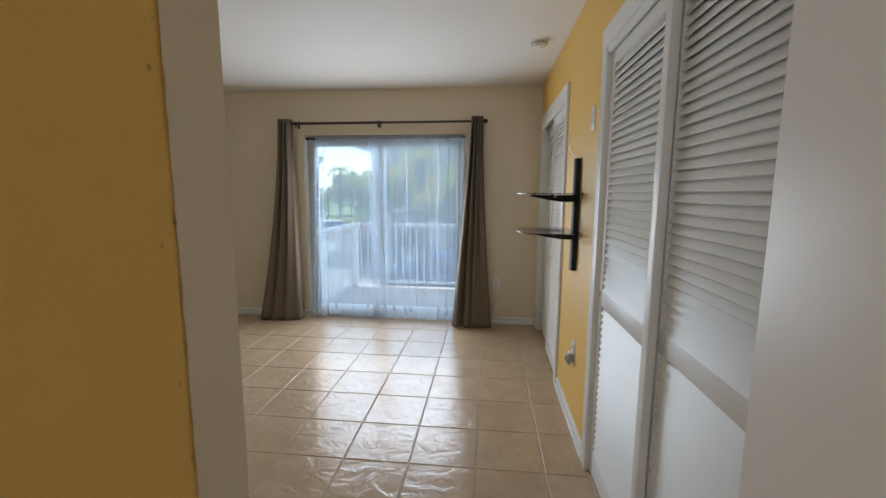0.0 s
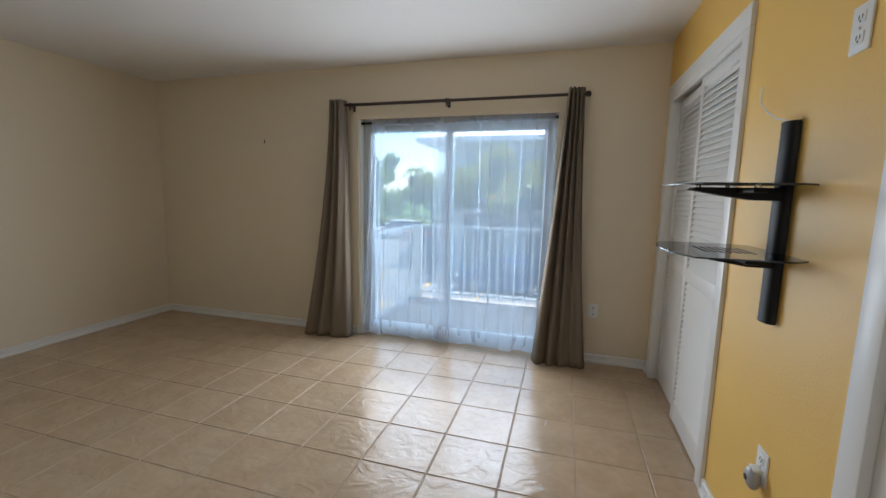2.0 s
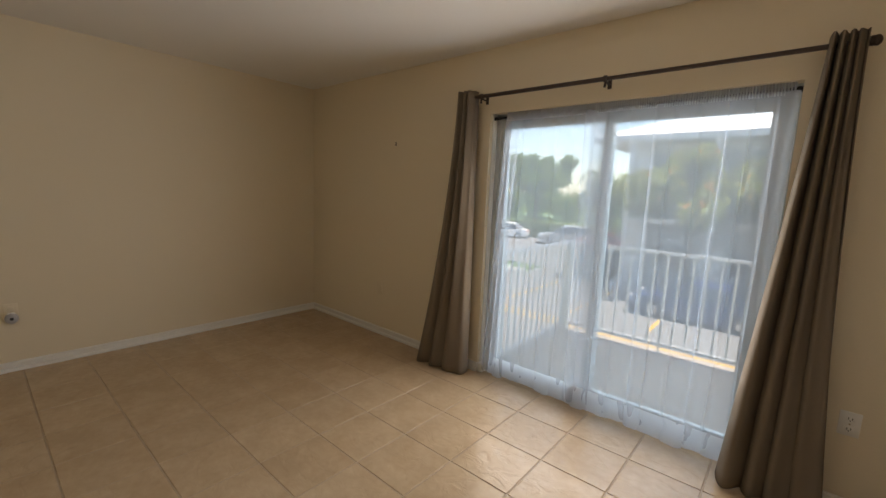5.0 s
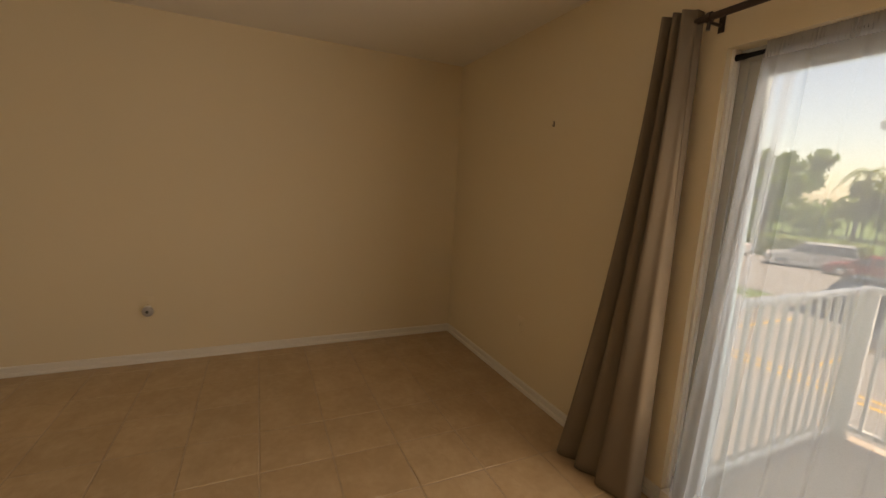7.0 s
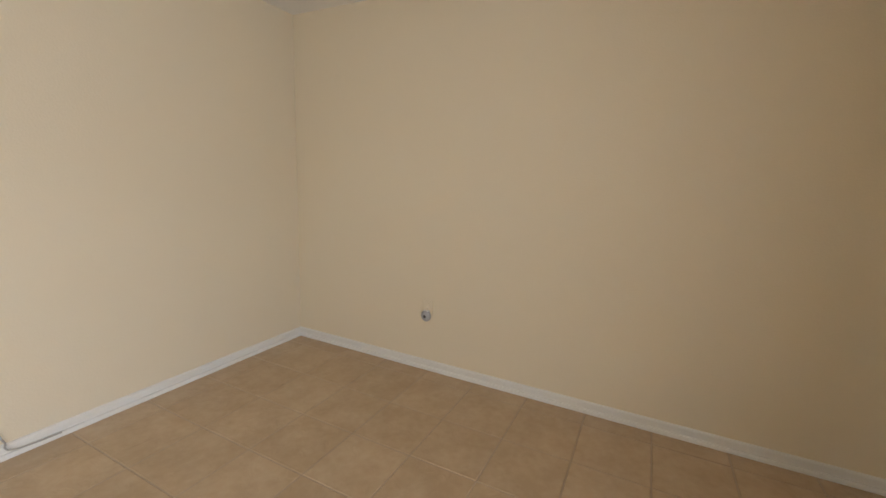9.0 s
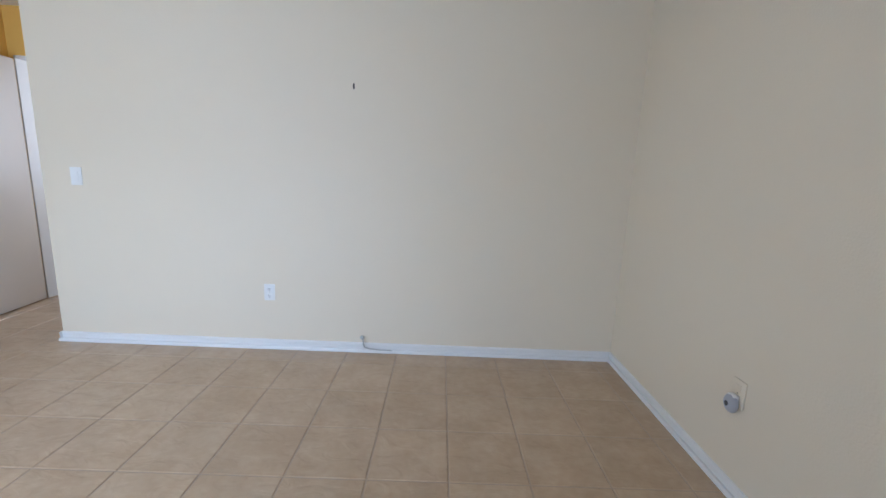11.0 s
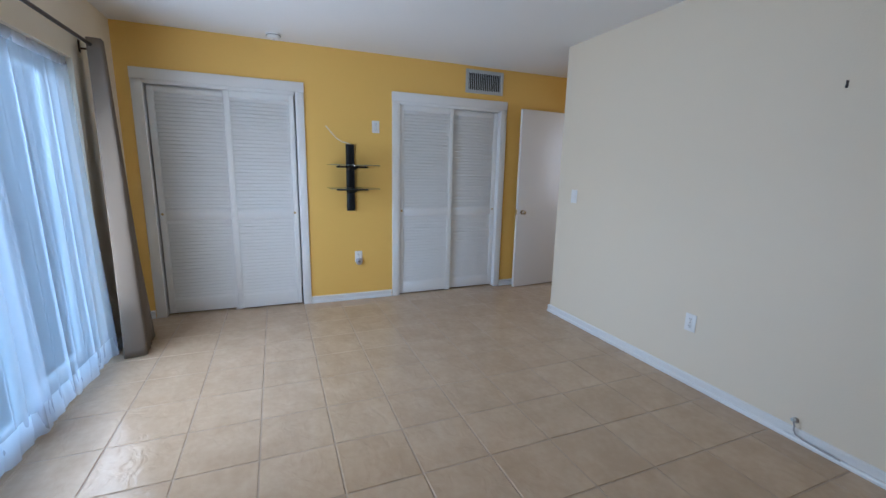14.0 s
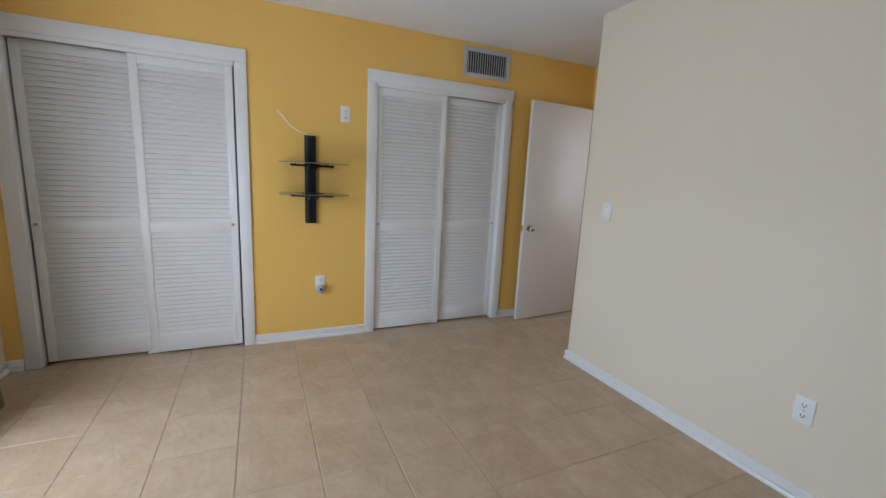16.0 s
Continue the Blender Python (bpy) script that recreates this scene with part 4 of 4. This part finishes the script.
def leaves(bm, centre, radius, count, size, rng, flat=0.8):
    for _ in range(count):
        d = Vector((rng.gauss(0, 1), rng.gauss(0, 1), rng.gauss(0, 1))).normalized() * radius * rng.random() ** 0.4
        p = Vector(centre) + Vector((d.x, d.y, d.z * flat))
        q = Euler((rng.uniform(-1.2, 1.2), rng.uniform(-1.2, 1.2), rng.uniform(0, 6.3))).to_matrix()
        s = size * rng.uniform(0.6, 1.3)
        bm.faces.new([bm.verts.new(p + q @ Vector(v)) for v in ((-s, 0, 0), (0, -s * 0.45, 0.1 * s), (s, 0, 0), (0, s * 0.45, 0.1 * s))])


def tree(x, y, height, spread, seed, label, leafy=M_leaf, blossom=False, lift=0.45, dense=90, leaf=0.2):
    rng = random.Random(seed)
    t = thing("tree", (x, y, G), label, "tree")
    bm = bmesh.new()
    fork = Vector((x + rng.uniform(-0.2, 0.2), y, G + height * lift))
    cyl(bm, (x, y, G), fork, 0.05 * height * 0.5, 0.03 * height * 0.5, 10)
    tips = []
    for k in range(8):
        a = 2 * math.pi * k / 8 + rng.uniform(-0.3, 0.3)
        r = spread * rng.uniform(0.45, 0.9)
        tip = Vector((x + r * math.cos(a), y + r * math.sin(a), G + height * rng.uniform(0.62, 0.9)))
        cyl(bm, fork, tip, 0.012 * height, 0.004 * height, 7)
        tips.append(tip)
    tips.append(Vector((x, y, G + height * 0.9)))
    part("trunk", bm, M_bark, t)
    cr = bmesh.new()
    fl = bmesh.new()
    for tip in tips:
        for _ in range(4):
            c = tip + Vector((rng.uniform(-1, 1), rng.uniform(-1, 1), rng.uniform(-0.6, 0.6))) * spread * 0.33
            leaves(cr, c, spread * rng.uniform(0.22, 0.36), dense, leaf, rng)
            if blossom:
                leaves(fl, c + Vector((0, -0.2, 0.1)), spread * 0.2, 7, 0.13, rng)
    part("crown", cr, leafy, t, smooth=False)
    if blossom:
        part("blossom", fl, M_flower, t, "orange blossom", smooth=False)
    else:
        fl.free()


def palm(x, y, height, seed, label):
    rng = random.Random(seed)
    t = thing("palm_tree", (x, y, G), label, "palm tree")
    top = Vector((x + rng.uniform(-0.4, 0.4), y, G + height))
    part("trunk", tube(bmesh.new(), [(x, y, G), ((x * 2 + top.x) / 3, y, G + height * 0.35), (top.x, y, G + height)], 0.16, 10), M_bark, t)
    bm = bmesh.new()
    for k in range(20):
        a, rise = 2 * math.pi * k / 20 + rng.uniform(-0.2, 0.2), rng.uniform(0.1, 1.1)
        L = rng.uniform(1.7, 2.4)
        pts = [top + Vector((math.cos(a) * L * s, math.sin(a) * L * s, L * (rise * s - 1.15 * s * s))) for s in np.linspace(0, 1, 9)]
        side = Vector((-math.sin(a), math.cos(a), 0))
        for i in range(1, 9):
            for sg in (-1, 1):
                for h in (0.0, 0.5):
                    p = pts[i - 1].lerp(pts[i], h)
                    e = p + side * sg * 0.55 * (1 - 0.6 * i / 9) + Vector((0, 0, -0.22)) + (pts[i] - pts[i - 1]) * 0.8
                    q = p.lerp(pts[i], 0.35)
                    bm.faces.new([bm.verts.new(v) for v in (p, q, e)])
    part("crown", bm, M_leaf2, t, "feathery fronds", smooth=False)


tree(-3.4, 22.0, 6.6, 2.3, 3, "flowering tree with orange blossom before the building", M_leaf2, True, 0.42)
tree(-0.4, 22.2, 6.4, 2.2, 5, "flowering tree with orange blossom by the pavement", M_leaf2, True, 0.45)
tree(3.2, 22.2, 6.2, 1.9, 6, "leafy street tree by the pavement", M_leaf2, True, 0.42)
tree(-23.0, 45, 8.6, 3.4, 8, "broad leafy tree beyond the parking lot", dense=150, leaf=0.32)
tree(-29, 45, 9.0, 3.6, 9, "broad leafy tree beyond the hedge", dense=150, leaf=0.32)
tree(-36, 43, 9.0, 3.8, 10, "broad leafy tree at the parking lot's edge", dense=150, leaf=0.32)
tree(-16.5, 51, 7.0, 3.0, 12, "leafy tree in the distance", M_leaf2, dense=150, leaf=0.32)
palm(-12.4, 44, 6.4, 21, "palm tree by the hedge")
palm(-18.6, 50, 7.2, 22, "palm tree beyond the hedge")
palm(-25.5, 50, 7.8, 23, "palm tree among the leafy trees")
palm(-10.0, 46, 6.8, 24, "palm tree behind the red car")
palm(-33, 49, 7.4, 25, "palm tree at the far edge")


def hedge(x0, x1, y, w, h, seed, label):
    rng = random.Random(seed)
    bm = boxes((x0 + 0.1, x1 - 0.1, y - w / 2 + 0.15, y + w / 2 - 0.15, G - 0.03, G + h - 0.15))
    for _ in range(int((x1 - x0) * 110)):
        p = (rng.uniform(x0, x1), y + rng.uniform(-w / 2, w / 2) * 0.9, G + h * rng.random() ** 0.5)
        leaves(bm, p, 0.2, 1, 0.17, rng)
    solid("hedge", bm, M_leaf2, ((x0 + x1) / 2, y, G - 0.03), label, "hedge", kind="stuff", smooth=False)


hedge(-50, -14.0, 41.0, 1.5, 1.7, 31, "clipped green hedge along the parking lot")
hedge(-14.0, -6.5, 43.5, 1.5, 1.7, 32, "clipped green hedge behind the parked cars")
wl = random.Random(77)
bm = bmesh.new()
for k in range(90):
    leaves(bm, (-90 + 1.5 * k, 75 + wl.uniform(-4, 4), G + wl.uniform(1.6, 5.0)), 2.8, 170, 0.55, wl)
    cyl(bm, (-90 + 1.5 * k, 75, G - 0.03), (-90 + 1.5 * k, 75, G + 3), 0.12, 0.08, 6)
solid("far_woods", bm, M_leaf, (0, 75, G - 0.03), "hazy row of distant green trees", "woods", kind="stuff", smooth=False)

# ---- floor tiles ----
P, TX, TY, JOINT = 0.345, -0.058, 3.005, 0.0055


def tile_mesh(w, d):
    bm = boxes((-w / 2, w / 2, -d / 2, d / 2, -0.006, 0.0))
    bmesh.ops.bevel(bm, geom=[e for e in bm.edges if all(v.co.z > -0.001 for v in e.verts)], offset=0.003, segments=1, affect="EDGES")
    return finish(bm, "tile", M_tile, False)


def lay_tiles(x0, x1, y0, y1, clip=None):
    rng = random.Random(15)
    for i in range(math.floor((x0 - TX) / P), math.ceil((x1 - TX) / P)):
        for j in range(math.floor((y0 - TY) / P), math.ceil((y1 - TY) / P)):
            a, b = max(x0, TX + i * P + JOINT / 2), min(x1, TX + (i + 1) * P - JOINT / 2)
            c, d = max(y0, TY + j * P + JOINT / 2), min(y1, TY + (j + 1) * P - JOINT / 2)
            if b - a < 0.02 or d - c < 0.02:
                continue
            key = (round(b - a, 3), round(d - c, 3))
            if key not in TILES:
                TILES[key] = tile_mesh(b - a, d - c)
            piece("tile", TILES[key], floor, Matrix.Translation(((a + b) / 2, (c + d) / 2, rng.uniform(-0.0006, 0.0))))


TILES = {}
lay_tiles(XW, XE, YS, YN)
lay_tiles(PX, XE, -0.12, YS)
lay_tiles(XE, XE + 0.11, AY0, AY1)
lay_tiles(XE, XE + 0.11, BY0, BY1)
lay_tiles(WX0, WX1, YN, YN + 0.07)
